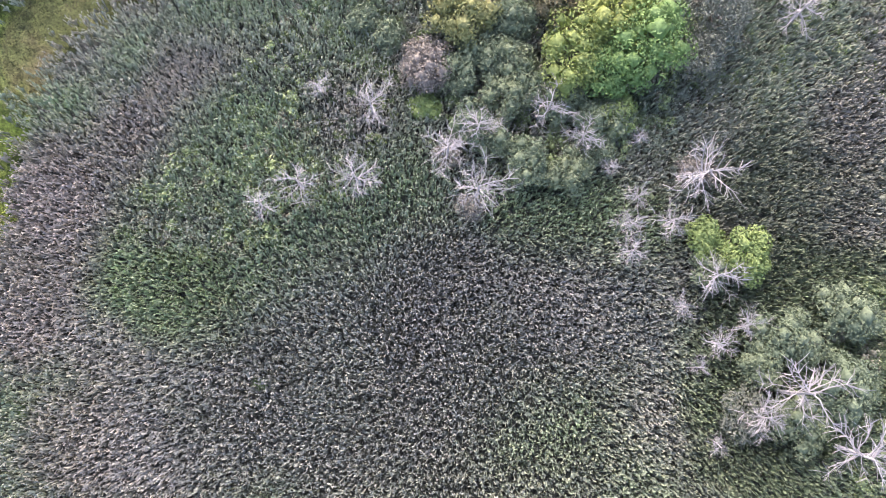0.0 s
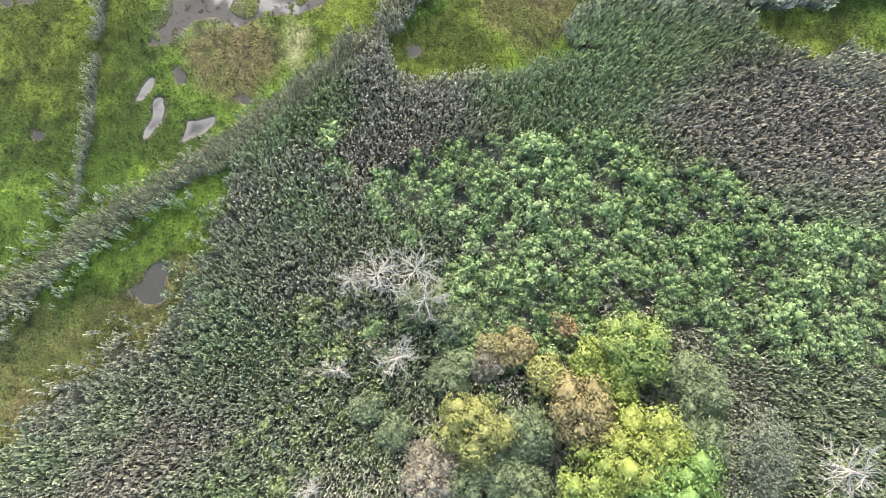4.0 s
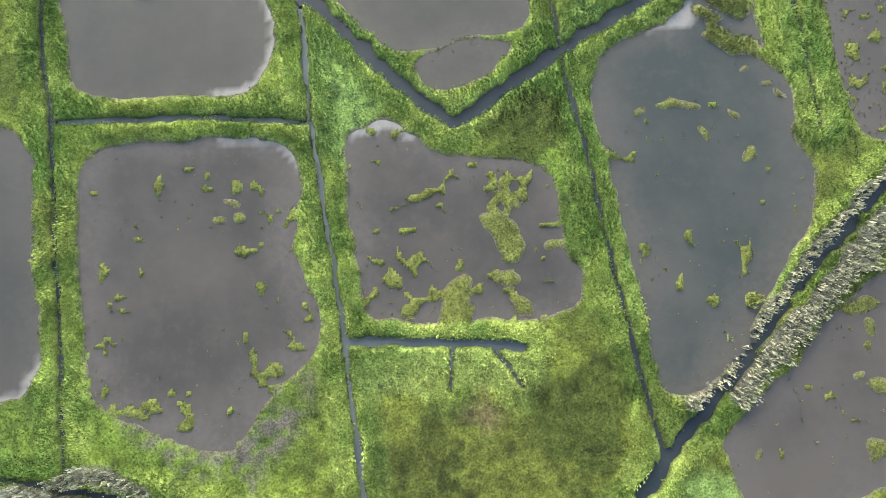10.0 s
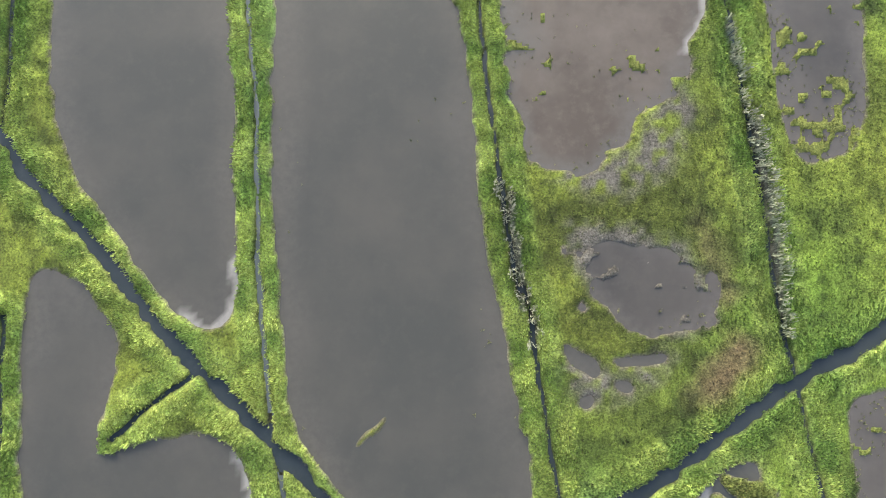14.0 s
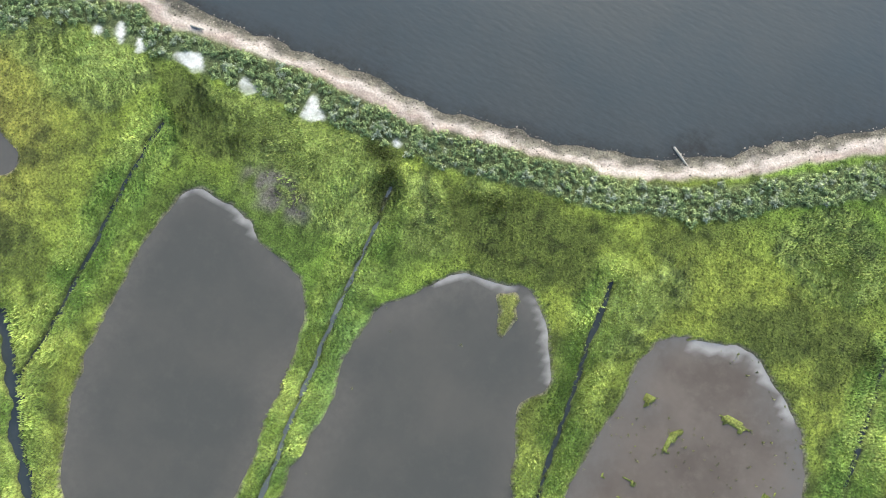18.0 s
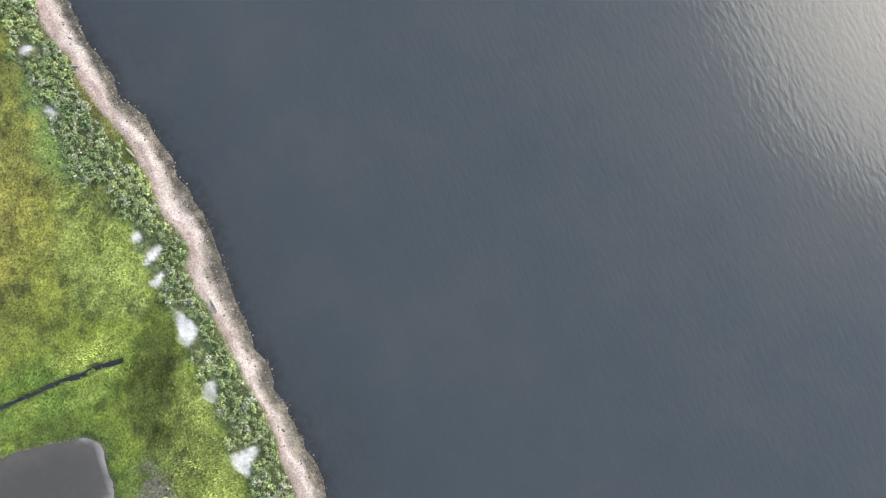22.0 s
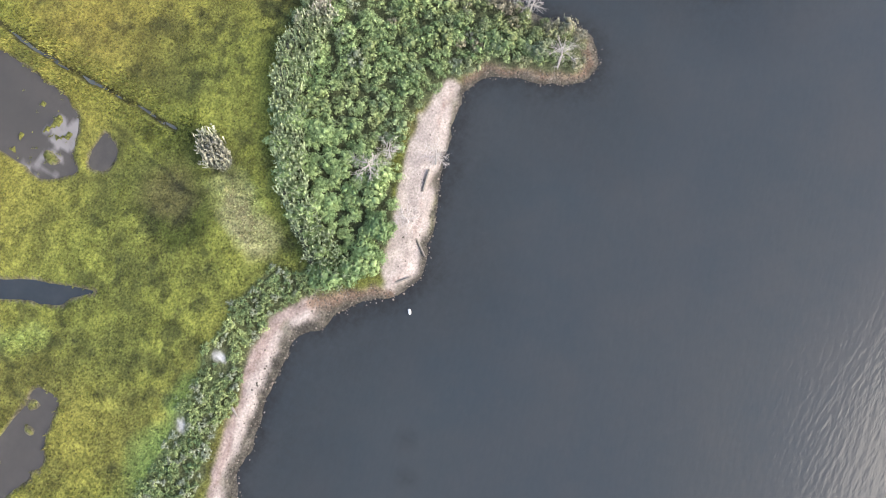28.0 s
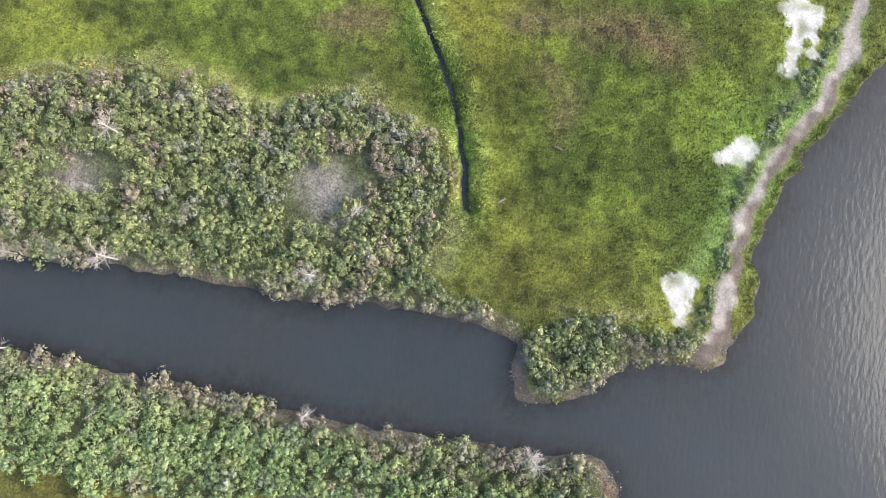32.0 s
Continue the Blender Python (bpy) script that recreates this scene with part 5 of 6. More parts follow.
# ---- ground: one sheet, fine where the drone passes, coarse to the horizon ----
B = 16
fine_cell = seen & (bay > -4) & (pond_all > -2.0) & (fields["reed"] > -2) & (fields["shrub"] > -2.5)
blocks = np.zeros(((NY - 1) // B, (NX - 1) // B), bool)
for bj in range(blocks.shape[0]):
    for bi in range(blocks.shape[1]):
        blocks[bj, bi] = fine_cell[bj * B : bj * B + B + 1, bi * B : bi * B + B + 1].any()
keep = np.kron(blocks, np.ones((B, B), bool))
GNX, GNY = blocks.shape[1] * B, blocks.shape[0] * B
sub = (slice(0, GNY + 1), slice(0, GNX + 1))
used, quads = cells(keep)
gverts = np.stack([GX[sub].ravel(), GY[sub].ravel(), height[sub].ravel()], 1)[used]
gcols = cover[sub].reshape(-1, 4)[used]
far_x = np.concatenate([[-1500, -900, -600, -420, -320], gx[0 : GNX + 1 : B], [180, 260, 400, 700, 1500]])
far_y = np.concatenate([[-1500, -900, -600, -400, -260], gy[0 : GNY + 1 : B], [320, 420, 700, 1200, 1500]])
FX, FY = np.meshgrid(far_x, far_y)
fkeep = np.ones((len(far_y) - 1, len(far_x) - 1), bool)
fkeep[5 : 5 + blocks.shape[0], 5 : 5 + blocks.shape[1]] = ~blocks
fused, fquads = cells(fkeep)
fz = np.where(sample(bay, FX, FY) < 0, -1.4, sample(height, FX, FY))
fz = np.where((FY > 230) & (FX > -150) | (FX > 150) & (FY > 160), -2.0, fz)
fverts = np.stack([FX.ravel(), FY.ravel(), fz.ravel()], 1)[fused]
fcols = sample(cover, FX, FY).reshape(-1, 4)[fused]
ground = new("ground", raw_mesh("ground", np.vstack([gverts, fverts]), np.vstack([quads, fquads + len(gverts)]), M_ground, np.vstack([gcols, fcols]), True))
tagged(ground, "salt marsh ground with olive grass, mud and sandy shore", "ground", kind="structure")


def water_sheet(name, field, level, mat, label, step=2, reach=1.0, shallow=None, whole=False):
    f = field[::step, ::step]
    k = np.minimum(np.minimum(f[:-1, :-1], f[1:, :-1]), np.minimum(f[:-1, 1:], f[1:, 1:])) < reach
    if whole:
        k &= np.maximum(np.maximum(f[:-1, :-1], f[1:, :-1]), np.maximum(f[:-1, 1:], f[1:, 1:])) < 90
    if not k.any():
        return None
    u, q = cells(k)
    v = np.stack([GX[::step, ::step].ravel(), GY[::step, ::step].ravel(), np.full(f.size, level)], 1)[u]
    me = raw_mesh(name, v, q, mat, None, True)
    if shallow is not None:
        at = me.attributes.new("shallow", "FLOAT", "POINT")
        at.data.foreach_set("value", shallow[::step, ::step].ravel()[u].astype(np.float32))
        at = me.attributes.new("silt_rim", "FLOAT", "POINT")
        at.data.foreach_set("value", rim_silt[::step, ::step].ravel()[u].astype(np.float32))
    return tagged(new(name, me), label, "water", kind="structure")


taken = np.full((NY, NX), 99.0, np.float32)
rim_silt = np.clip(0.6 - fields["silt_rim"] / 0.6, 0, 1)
WATERS = {"u": M_ditch, "h": M_deeppond, "g": M_flat, "pan": M_mudpond, **dict.fromkeys("ablijw", M_mudpond)}
for name, f in ponds.items():
    water_sheet("pond_water", np.where(taken < -0.6, 99.0, f), -0.16 - 0.004 * (list(ponds).index(name) % 3), WATERS.get(name, M_pond), "shallow grey-brown silty pond in the salt marsh" if name != "u" else "dark blue-grey creek water between grassy banks", step=1 if name in "lt" else 2, reach=0.5, shallow=np.clip(1 + (f + 1.5 * rough4 + 2 * broad10) / 4.5, 0, 1), whole=True)
    taken = np.minimum(taken, f)
pale_ditch = np.min([ditches[k] for k in ("stub", "branch_a", "branch_b", "mid_south", "mid_north", "cross", "track")], 0)
dark_ditch = np.min([f for k, f in ditches.items() if k not in ("stub", "branch_a", "branch_b", "mid_south", "mid_north", "cross", "track")], 0)
water_sheet("ditch_water", dark_ditch, -0.42, M_ditch, "dark still water in narrow straight marsh ditches", step=1, reach=0.3)
# side ditches take the water with sky reflection in its colour
water_sheet("shallow_ditch_water", np.where(dark_ditch < 0.8, 99.0, pale_ditch), -0.42, M_stub, "side ditch water, its pale blue-grey imitating reflected sky", step=1, reach=0.3, whole=True)
shallow = 0.55 * np.clip(1 + (bay + 0.8 * rough4) / 2.8, 0, 1) + 0.4 * np.clip(1 + (bay + 3 * broad10) / 15, 0, 1) + 0.45 * np.clip(0.5 - fields["weed"] / 1.5, 0, 1)
water_sheet("bay_water", np.where(GX > -300, bay, 99), -0.45, M_bay, "dark grey bay water with small wind ripples", reach=1.5, shallow=shallow)
rim = bmesh.new()
for x0, y0, x1, y1 in ((-262, 258, 1500, 1500), (122, 165, 1500, 258)):
    rim.faces.new([rim.verts.new((x, y, -0.455)) for x, y in ((x0, y0), (x1, y0), (x1, y1), (x0, y1))])
far_me = bpy.data.meshes.new("far_bay_water")
rim.to_mesh(far_me)
far_me.materials.append(M_bay)
tagged(new("far_bay_water", far_me), "open grey bay water reaching the horizon", "water", kind="structure")

# ---- plants as stuff ----


def scatter(name, kinds, x, y, z, size, turn, colour, mat, label, category, lean=None, tall=None, heads=None):
    """Joins many small plants into one mesh. kinds: (corners, triangles, shade put into each corner's colour) to draw
    from.
    """
    pick = rng.integers(0, len(kinds), len(x))
    V, F, Cc, base = [], [], [], 0
    tall = size if tall is None else tall
    for k, (v, f, s) in enumerate(kinds):
        w = np.nonzero(pick == k)[0]
        if not len(w):
            continue
        c, sn = np.cos(turn[w])[:, None], np.sin(turn[w])[:, None]
        px = (v[None, :, 0] * c - v[None, :, 1] * sn) * size[w, None]
        py = (v[None, :, 0] * sn + v[None, :, 1] * c) * size[w, None]
        pz = v[None, :, 2] * tall[w, None]
        if lean is not None:
            px, py = px + lean[w, 0, None] * pz, py + lean[w, 1, None] * pz
        V.append(np.stack([px + x[w, None], py + y[w, None], pz + z[w, None]], -1).reshape(-1, 3))
        if s.ndim == 1:
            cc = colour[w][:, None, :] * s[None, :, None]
        else:
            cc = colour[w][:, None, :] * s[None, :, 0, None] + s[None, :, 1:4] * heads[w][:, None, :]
        Cc.append(cc.reshape(-1, 3))
        F.append((f[None] + (base + np.arange(len(w)) * len(v))[:, None, None]).reshape(-1, 3))
        base += len(w) * len(v)
    me = raw_mesh(name, np.vstack(V), np.vstack(F), mat, np.vstack(Cc))
    return tagged(new(name, me), label, category, kind="stuff")


def spots(step, x0, x1, y0, y1, seed):
    r = np.random.default_rng(seed)
    x, y = np.meshgrid(np.arange(x0, x1, step), np.arange(y0, y1, step))
    x, y = x.ravel() + r.uniform(-0.5, 0.5, x.size) * step, y.ravel() + r.uniform(-0.5, 0.5, y.size) * step
    ok = sample(seen, x, y)
    return x[ok], y[ok], r


def tuft(seed, blades, spread, tall, width):
    """A tuft of bent blades round one foot; shade is painted into its corner colours."""
    r = np.random.default_rng(seed)
    v, f, s = [], [], []
    for k in range(blades):
        a = 2 * math.pi * (k + r.uniform(-0.4, 0.4)) / blades
        reach, h = spread * r.uniform(0.55, 1.1), tall * r.uniform(0.6, 1.1)
        dx, dy = math.cos(a), math.sin(a)
        i = len(v)
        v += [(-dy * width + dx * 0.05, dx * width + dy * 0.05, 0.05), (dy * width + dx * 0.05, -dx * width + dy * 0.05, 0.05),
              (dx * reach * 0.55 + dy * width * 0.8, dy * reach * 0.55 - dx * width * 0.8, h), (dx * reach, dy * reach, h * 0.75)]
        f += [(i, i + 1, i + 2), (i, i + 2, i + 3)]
        # painted shade: blades darkened at the foot, lightened towards the tip
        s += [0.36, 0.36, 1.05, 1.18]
    return np.array(v, np.float32), np.array(f, np.int32), np.array(s, np.float32)


def reed_clump(seed):
    """Upright leaves and feathery seed heads; each corner holds how much of the leaf colour, with shade painted in, and
    which plume colour it takes.
    """
    r = np.random.default_rng(seed)
    v, f, s = [], [], []
    for k in range(6):
        a = r.uniform(0, 6.28)
        dx, dy = math.cos(a), math.sin(a)
        ox, oy = r.uniform(-0.3, 0.3, 2)
        h, reach, wide_ = r.uniform(1.3, 2.3), r.uniform(0.32, 0.66), r.uniform(0.05, 0.085)
        i = len(v)
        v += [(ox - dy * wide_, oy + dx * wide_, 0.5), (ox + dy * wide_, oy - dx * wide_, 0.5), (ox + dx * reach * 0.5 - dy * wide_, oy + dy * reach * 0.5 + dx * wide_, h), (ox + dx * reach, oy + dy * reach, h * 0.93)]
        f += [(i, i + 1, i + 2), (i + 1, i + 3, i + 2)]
        # shade in the leaf colour: low corners dark, upper ones brighter
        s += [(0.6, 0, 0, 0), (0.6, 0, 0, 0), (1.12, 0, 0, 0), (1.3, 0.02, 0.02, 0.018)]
    for k in range(2):
        a = r.uniform(0, 6.28)
        dx, dy = math.cos(a), math.sin(a)
        ox, oy = r.uniform(-0.3, 0.3, 2)
        h, p = r.uniform(2.3, 2.9), r.uniform(0.7, 1.15)
        reach, wide_ = r.uniform(0.25, 0.48), r.uniform(0.045, 0.085)
        i = len(v)
        v += [(ox, oy, h - 0.35), (ox + dx * reach * 0.5 - dy * wide_, oy + dy * reach * 0.5 + dx * wide_, h), (ox + dx * reach * 0.5 + dy * wide_, oy + dy * reach * 0.5 - dx * wide_, h), (ox + dx * reach, oy + dy * reach, h - 0.05)]
        f += [(i, i + 2, i + 1), (i + 1, i + 2, i + 3)]
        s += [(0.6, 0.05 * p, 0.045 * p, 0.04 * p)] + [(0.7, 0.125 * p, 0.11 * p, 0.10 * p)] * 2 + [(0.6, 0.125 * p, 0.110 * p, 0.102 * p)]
    return np.array(v, np.float32), np.array(f, np.int32), np.array(s, np.float32)


_ball = bmesh.new()
_six = [_ball.verts.new(q) for q in ((1, 0, 0), (0, 1, 0), (-1, 0, 0), (0, -1, 0), (0, 0, 1), (0, 0, -1))]
for k in range(4):
    _ball.faces.new((_six[k], _six[(k + 1) % 4], _six[4]))
    _ball.faces.new((_six[(k + 1) % 4], _six[k], _six[5]))
_ball.verts.index_update()
ICO = [tuple(q.co) for q in _ball.verts]
ICO_FACES = [tuple(q.index for q in face.verts) for face in _ball.faces]
_ball.free()


def crown_mesh(seed, lobes, leaves, leaf, flat=0.8, lobe=0.42, loose=0.55, solid=True):
    """A crown of radius 1: leafy lobes on an uneven dome, each leaf turned roughly outwards. Corners, triangles,
    painted shade.
    """
    r = np.random.default_rng(seed)
    v, f, s = [], [], []
    for k in range(lobes):
        u = 1 - (k + 0.5) / lobes * 1.05
        a = 2.39996 * k + r.uniform(-0.5, 0.5)
        c = math.sqrt(max(0, 1 - u * u))
        d = (1 - lobe * 0.8) * r.uniform(0.75, 1.12) * (1 + 0.14 * math.sin(2 * a + seed))
        hub = np.array([d * c * math.cos(a), d * c * math.sin(a), d * u * flat])
        size, lift = lobe * r.uniform(0.75, 1.25), r.uniform(0.78, 1.22)
        core, i = size * 0.72, len(v)
        for e in ICO if solid else ():
            v.append(hub + np.array(e) * core * r.uniform(0.65, 1.15) * (1, 1, flat))
            # inner shade painted in: the core takes a darker tone than the leaves
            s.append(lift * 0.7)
        f += [(i + a0, i + a1, i + a2) for a0, a1, a2 in (ICO_FACES if solid else ())]
        n = r.normal(0, 1, (leaves, 3))
        n[:, 2] = np.abs(n[:, 2]) * 0.9 - 0.2
        n /= np.linalg.norm(n, axis=1)[:, None]
        q = hub + n * size * r.uniform(0.75, 1.1, (leaves, 1)) * (1, 1, flat)
        face = n + r.normal(0, loose, (leaves, 3))
        e1 = np.cross(face, r.normal(0, 1, (leaves, 3)))
        e1 /= np.linalg.norm(e1, axis=1)[:, None]
        e2 = np.cross(face / np.linalg.norm(face, axis=1)[:, None], e1)
        w = leaf * r.uniform(0.65, 1.2, (leaves, 1))
        i = len(v)
        v += list(np.stack([q - e1 * w, q + e2 * w * 0.9, q + e1 * w], 1).reshape(-1, 3))
        f += [(i + 3 * m, i + 3 * m + 1, i + 3 * m + 2) for m in range(leaves)]
        # top light painted in: leaves facing up get a lighter tone
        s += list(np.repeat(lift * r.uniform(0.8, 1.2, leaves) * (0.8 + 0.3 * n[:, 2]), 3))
    return np.array(v, np.float32), np.array(f, np.int32), np.array(s, np.float32)


reed_f, shrub_f, low_f = fields["reed"], fields["shrub"], fields["lowshrub"]
wet = np.minimum(np.minimum(pond_all, ditch_all + 0.1), bay)
bare = np.minimum(np.minimum(fields["sand"], fields["salt"]), np.minimum(fields["mudshore"], fields["rocks"]))

# marsh grass
x, y, r = spots(0.5, -258, 118, -170, 210, 21)
open_grass = (sample(wet, x, y) > 0.05) & (sample(brink[..., 0], x, y) < 0.15) & (sample(reed_f, x, y) > -0.2) & (sample(shrub_f, x, y) > 0) & (sample(low_f, x, y) > 0.3) & (sample(bare, x, y) > 0.15) & ((sample(bay_edge, x, y) > 1.5) | sample(fringe, x, y) & (sample(bay, x, y) > 0))
lv = sample(levee[..., 0], x, y)
br = sample(mask("tint_bright", 3.0)[..., 0], x, y)
muddy = sample(np.maximum(mask("mud", 2.5), mask("twigs", 1.5))[..., 0], x, y)
open_grass &= (r.random(len(x)) < 0.55 + 0.5 * np.maximum(lv, br)) & (r.random(len(x)) > 0.75 * muddy)
x, y, lv, br = x[open_grass], y[open_grass], lv[open_grass], br[open_grass]
lush = np.maximum(lv, br)
way = 3.5 * sample(broad25, x, y) + 2.0 * sample(broad10, x, y)
lean = np.stack([np.cos(way), np.sin(way)], 1) * (0.25 + 0.35 * lush)[:, None]
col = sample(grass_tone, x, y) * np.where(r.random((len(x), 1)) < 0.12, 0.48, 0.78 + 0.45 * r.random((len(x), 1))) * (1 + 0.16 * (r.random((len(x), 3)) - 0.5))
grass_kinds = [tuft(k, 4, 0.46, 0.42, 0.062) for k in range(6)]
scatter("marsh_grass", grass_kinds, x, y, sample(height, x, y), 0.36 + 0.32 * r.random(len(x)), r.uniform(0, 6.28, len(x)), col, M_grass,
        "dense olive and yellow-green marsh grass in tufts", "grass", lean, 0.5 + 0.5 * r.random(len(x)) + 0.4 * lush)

# taller grass on the ditch banks and in the bright stands
x, y, r = spots(0.38, -258, 118, -170, 210, 28)
ok = (sample(wet, x, y) > 0.22) & (sample(reed_f, x, y) > 0) & (sample(shrub_f, x, y) > 0.2) & (sample(low_f, x, y) > 0.3) & (sample(bare, x, y) > 0.3)
tall_bank = np.maximum(sample(levee[..., 0], x, y), 0.8 * sample(mask("tint_bright", 2.2)[..., 0], x, y))
tall_bank = np.maximum(tall_bank, np.clip(1.6 - sample(bay, x, y), 0, 1) * sample(fringe, x, y))
ok &= r.random(len(x)) < (tall_bank * 1.1 - 0.15) * (1 - 0.6 * sample(west[..., 0], x, y))
x, y = x[ok], y[ok]
way = 3.5 * sample(broad25, x, y) + 2.5 * sample(broad10, x, y) + 1.5 * sample(rough4, x, y)
clump = np.clip(0.95 + 0.5 * sample(rough2, x, y) + 0.25 * sample(rough1, x, y), 0.5, 1.5)[:, None]
col = sample(grass_tone, x, y) * clump * (0.88 + 0.24 * r.random((len(x), 1))) * (1 + 0.1 * (r.random((len(x), 3)) - 0.5))
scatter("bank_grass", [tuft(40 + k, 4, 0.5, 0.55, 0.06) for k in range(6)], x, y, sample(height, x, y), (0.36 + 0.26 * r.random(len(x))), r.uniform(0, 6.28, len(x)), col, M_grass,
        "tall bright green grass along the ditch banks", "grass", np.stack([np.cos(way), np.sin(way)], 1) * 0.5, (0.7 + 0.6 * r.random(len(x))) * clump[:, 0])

# small tussocks standing in the shallow ponds
x, y, r = spots(0.75, -258, 118, -170, 210, 27)
stand = np.zeros(len(x))
for name, share in (("a", 0.045), ("b", 0.12), ("g", 0.2), ("i", 0.42), ("w", 0.45), ("l", 0.25), ("j", 0.04), ("h", 0.04), ("t", 0.05), ("f", 0.08), ("e", 0.012), ("pan", 0.5)):
    f = sample(ponds[name], x, y)
    stand = np.maximum(stand, share * (f < -0.3) * np.clip(0.2 + 1.6 * sample(broad10, x, y) + 1.2 * np.clip(1 + f / 5, 0, 1), 0, 2.5))
ok = (r.random(len(x)) < stand) & (sample(pond_all, x, y) < -0.1)
x, y = x[ok], y[ok]
col = mix(tone(0.10, 0.105, 0.045), tone(0.21, 0.215, 0.075), r.random((len(x), 1)))
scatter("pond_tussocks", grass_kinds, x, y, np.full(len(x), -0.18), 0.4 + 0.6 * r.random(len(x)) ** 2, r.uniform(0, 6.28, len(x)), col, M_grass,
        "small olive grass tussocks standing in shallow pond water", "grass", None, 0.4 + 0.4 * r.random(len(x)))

# reeds
wooded = np.zeros((NY, NX), np.float32)
for share, f in thickets:
    wooded = np.maximum(wooded, share * (f < 0))
x, y, r = spots(0.56, -258, 118, -170, 210, 22)
ok = (sample(reed_f, x, y) < 0.1) & (sample(ditch_all, x, y) > -0.1) & (sample(pond_all, x, y) > 0) & (r.random(len(x)) > np.where(sample(wooded, x, y) > 0.75, 1.0, 0.35) * sample(wooded, x, y))
# the south-western edge thins out into the grass
ragged = (x < -18) & (y < -68) & (sample(fields["cane"], x, y) > 0.5)
ok = np.where(ragged, (sample(reed_f, x, y) < 5) & (sample(wet, x, y) > 0.3) & (r.random(len(x)) < np.clip(0.42 - sample(reed_f, x, y) / 9, 0, 1)), ok)
x, y = x[ok], y[ok]
green = np.clip(0.4 + 0.7 * sample(broad10, x, y) + 0.5 * sample(broad25, x, y), 0, 1)[:, None]
lushness = sample(mask("tint_green", 6.0)[..., 0], x, y)[:, None]
rosy = sample(mask("tint_pink", 6.0)[..., 0], x, y)[:, None]
green = np.clip(green + lushness, 0, 1)
lilac = sample(mask("tint_lavender", 9.0)[..., 0], x, y)[:, None]
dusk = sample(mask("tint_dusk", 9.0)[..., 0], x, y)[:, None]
col = mix(tone(0.385, 0.38, 0.31), tone(0.32, 0.385, 0.24), green)
col = mix(mix(col, tone(0.30, 0.37, 0.20), lushness * 0.7), tone(0.40, 0.35, 0.31), rosy * 0.65)
# reed colour gets darker in the south-east outline and towards the east
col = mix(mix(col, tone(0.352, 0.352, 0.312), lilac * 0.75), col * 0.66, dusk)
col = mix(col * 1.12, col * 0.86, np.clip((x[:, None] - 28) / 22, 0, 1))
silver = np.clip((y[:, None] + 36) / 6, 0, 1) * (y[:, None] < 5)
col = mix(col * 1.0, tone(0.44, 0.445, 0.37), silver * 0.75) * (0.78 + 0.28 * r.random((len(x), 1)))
heads = np.clip(0.68 - 0.55 * lushness + 0.25 * rosy - 0.3 * green + 0.35 * (r.random((len(x), 1)) - 0.5), 0.1, 1.5)
cane = np.clip(0.5 - sample(fields["cane"], x, y) / 0.6, 0, 1)[:, None]
col = mix(col, tone(0.39, 0.39, 0.265) * (0.75 + 0.5 * r.random((len(x), 1))), cane * 0.8)
heads = heads * (1 - 0.75 * cane) * (1 - 0.5 * dusk)
way = 3.0 * sample(broad25, x, y) + 1.2 * sample(broad10, x, y) + 0.5 * sample(rough4, x, y)
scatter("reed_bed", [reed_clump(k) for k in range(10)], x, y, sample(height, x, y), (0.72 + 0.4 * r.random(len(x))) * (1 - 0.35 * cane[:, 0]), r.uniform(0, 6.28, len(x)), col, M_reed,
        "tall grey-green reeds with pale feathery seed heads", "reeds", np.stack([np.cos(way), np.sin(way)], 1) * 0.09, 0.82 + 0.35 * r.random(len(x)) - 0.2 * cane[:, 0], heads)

# shrubs: the ones on the headland are things, the others one thicket
shrub_kinds = [crown_mesh(100 + k, 6, 30, 0.108, loose=0.5) for k in range(8)]
x, y, r = spots(1.42, -258, 118, -170, 210, 23)
pick = (sample(shrub_f, x, y) < 0.4) & (sample(fields["twigs"], x, y) > 0.3) & (sample(bare, x, y) > 0.3)
for share, f in thickets:
    pick |= (sample(f, x, y) < 0) & (r.random(len(x)) < share)
pick &= sample(wet, x, y) > 0.15
x, y = x[pick], y[pick]
dense = sample(wooded, x, y) > 0.75
size = (0.78 + 1.25 * r.random(len(x)) ** 2.4) * (1 + 0.2 * dense)
kind = r.random((len(x), 1))
hue = mix(tone(0.165, 0.225, 0.10), tone(0.335, 0.395, 0.165), np.clip(kind * 0.75 + 0.25 * sample(broad10, x, y)[:, None] + 0.12, 0, 1))
hue = mix(hue, tone(0.29, 0.255, 0.20), (r.random((len(x), 1)) < 0.13 + 0.2 * sample(broad10, x, y)[:, None]) * 0.8)
hue = mix(hue, tone(0.265, 0.30, 0.235), (r.random((len(x), 1)) < 0.12) * 0.7)
hue = mix(hue, mix(tone(0.165, 0.245, 0.10), tone(0.30, 0.405, 0.19), np.clip(0.5 + 0.8 * sample(broad10, x, y)[:, None] + 0.5 * (r.random((len(x), 1)) - 0.5), 0, 1)), dense[:, None] * 0.85)
head = np.clip((x + 166) / 5, 0, 1)[:, None] * (x < -90)[:, None]
hue = mix(hue, mix(tone(0.155, 0.245, 0.10), tone(0.30, 0.405, 0.18), kind), head * (r.random((len(x), 1)) < 0.75) * 0.7)
hue = mix(hue, hue * tone(0.90, 0.86, 0.90), np.clip((-160 - x) / 5, 0, 1)[:, None])
hue = mix(hue, tone(0.30, 0.265, 0.205), (np.clip(1 - (sample(bay, x, y) - 0.8) / 2.2, 0, 1)[:, None] * (r.random((len(x), 1)) < 0.7)) * 0.75)
own = (np.hypot(x + 113, y - 145) < 26) & (x < -92)
own &= np.cumsum(own) <= 290
own_shrubs = list(zip(x[own], y[own], size[own]))
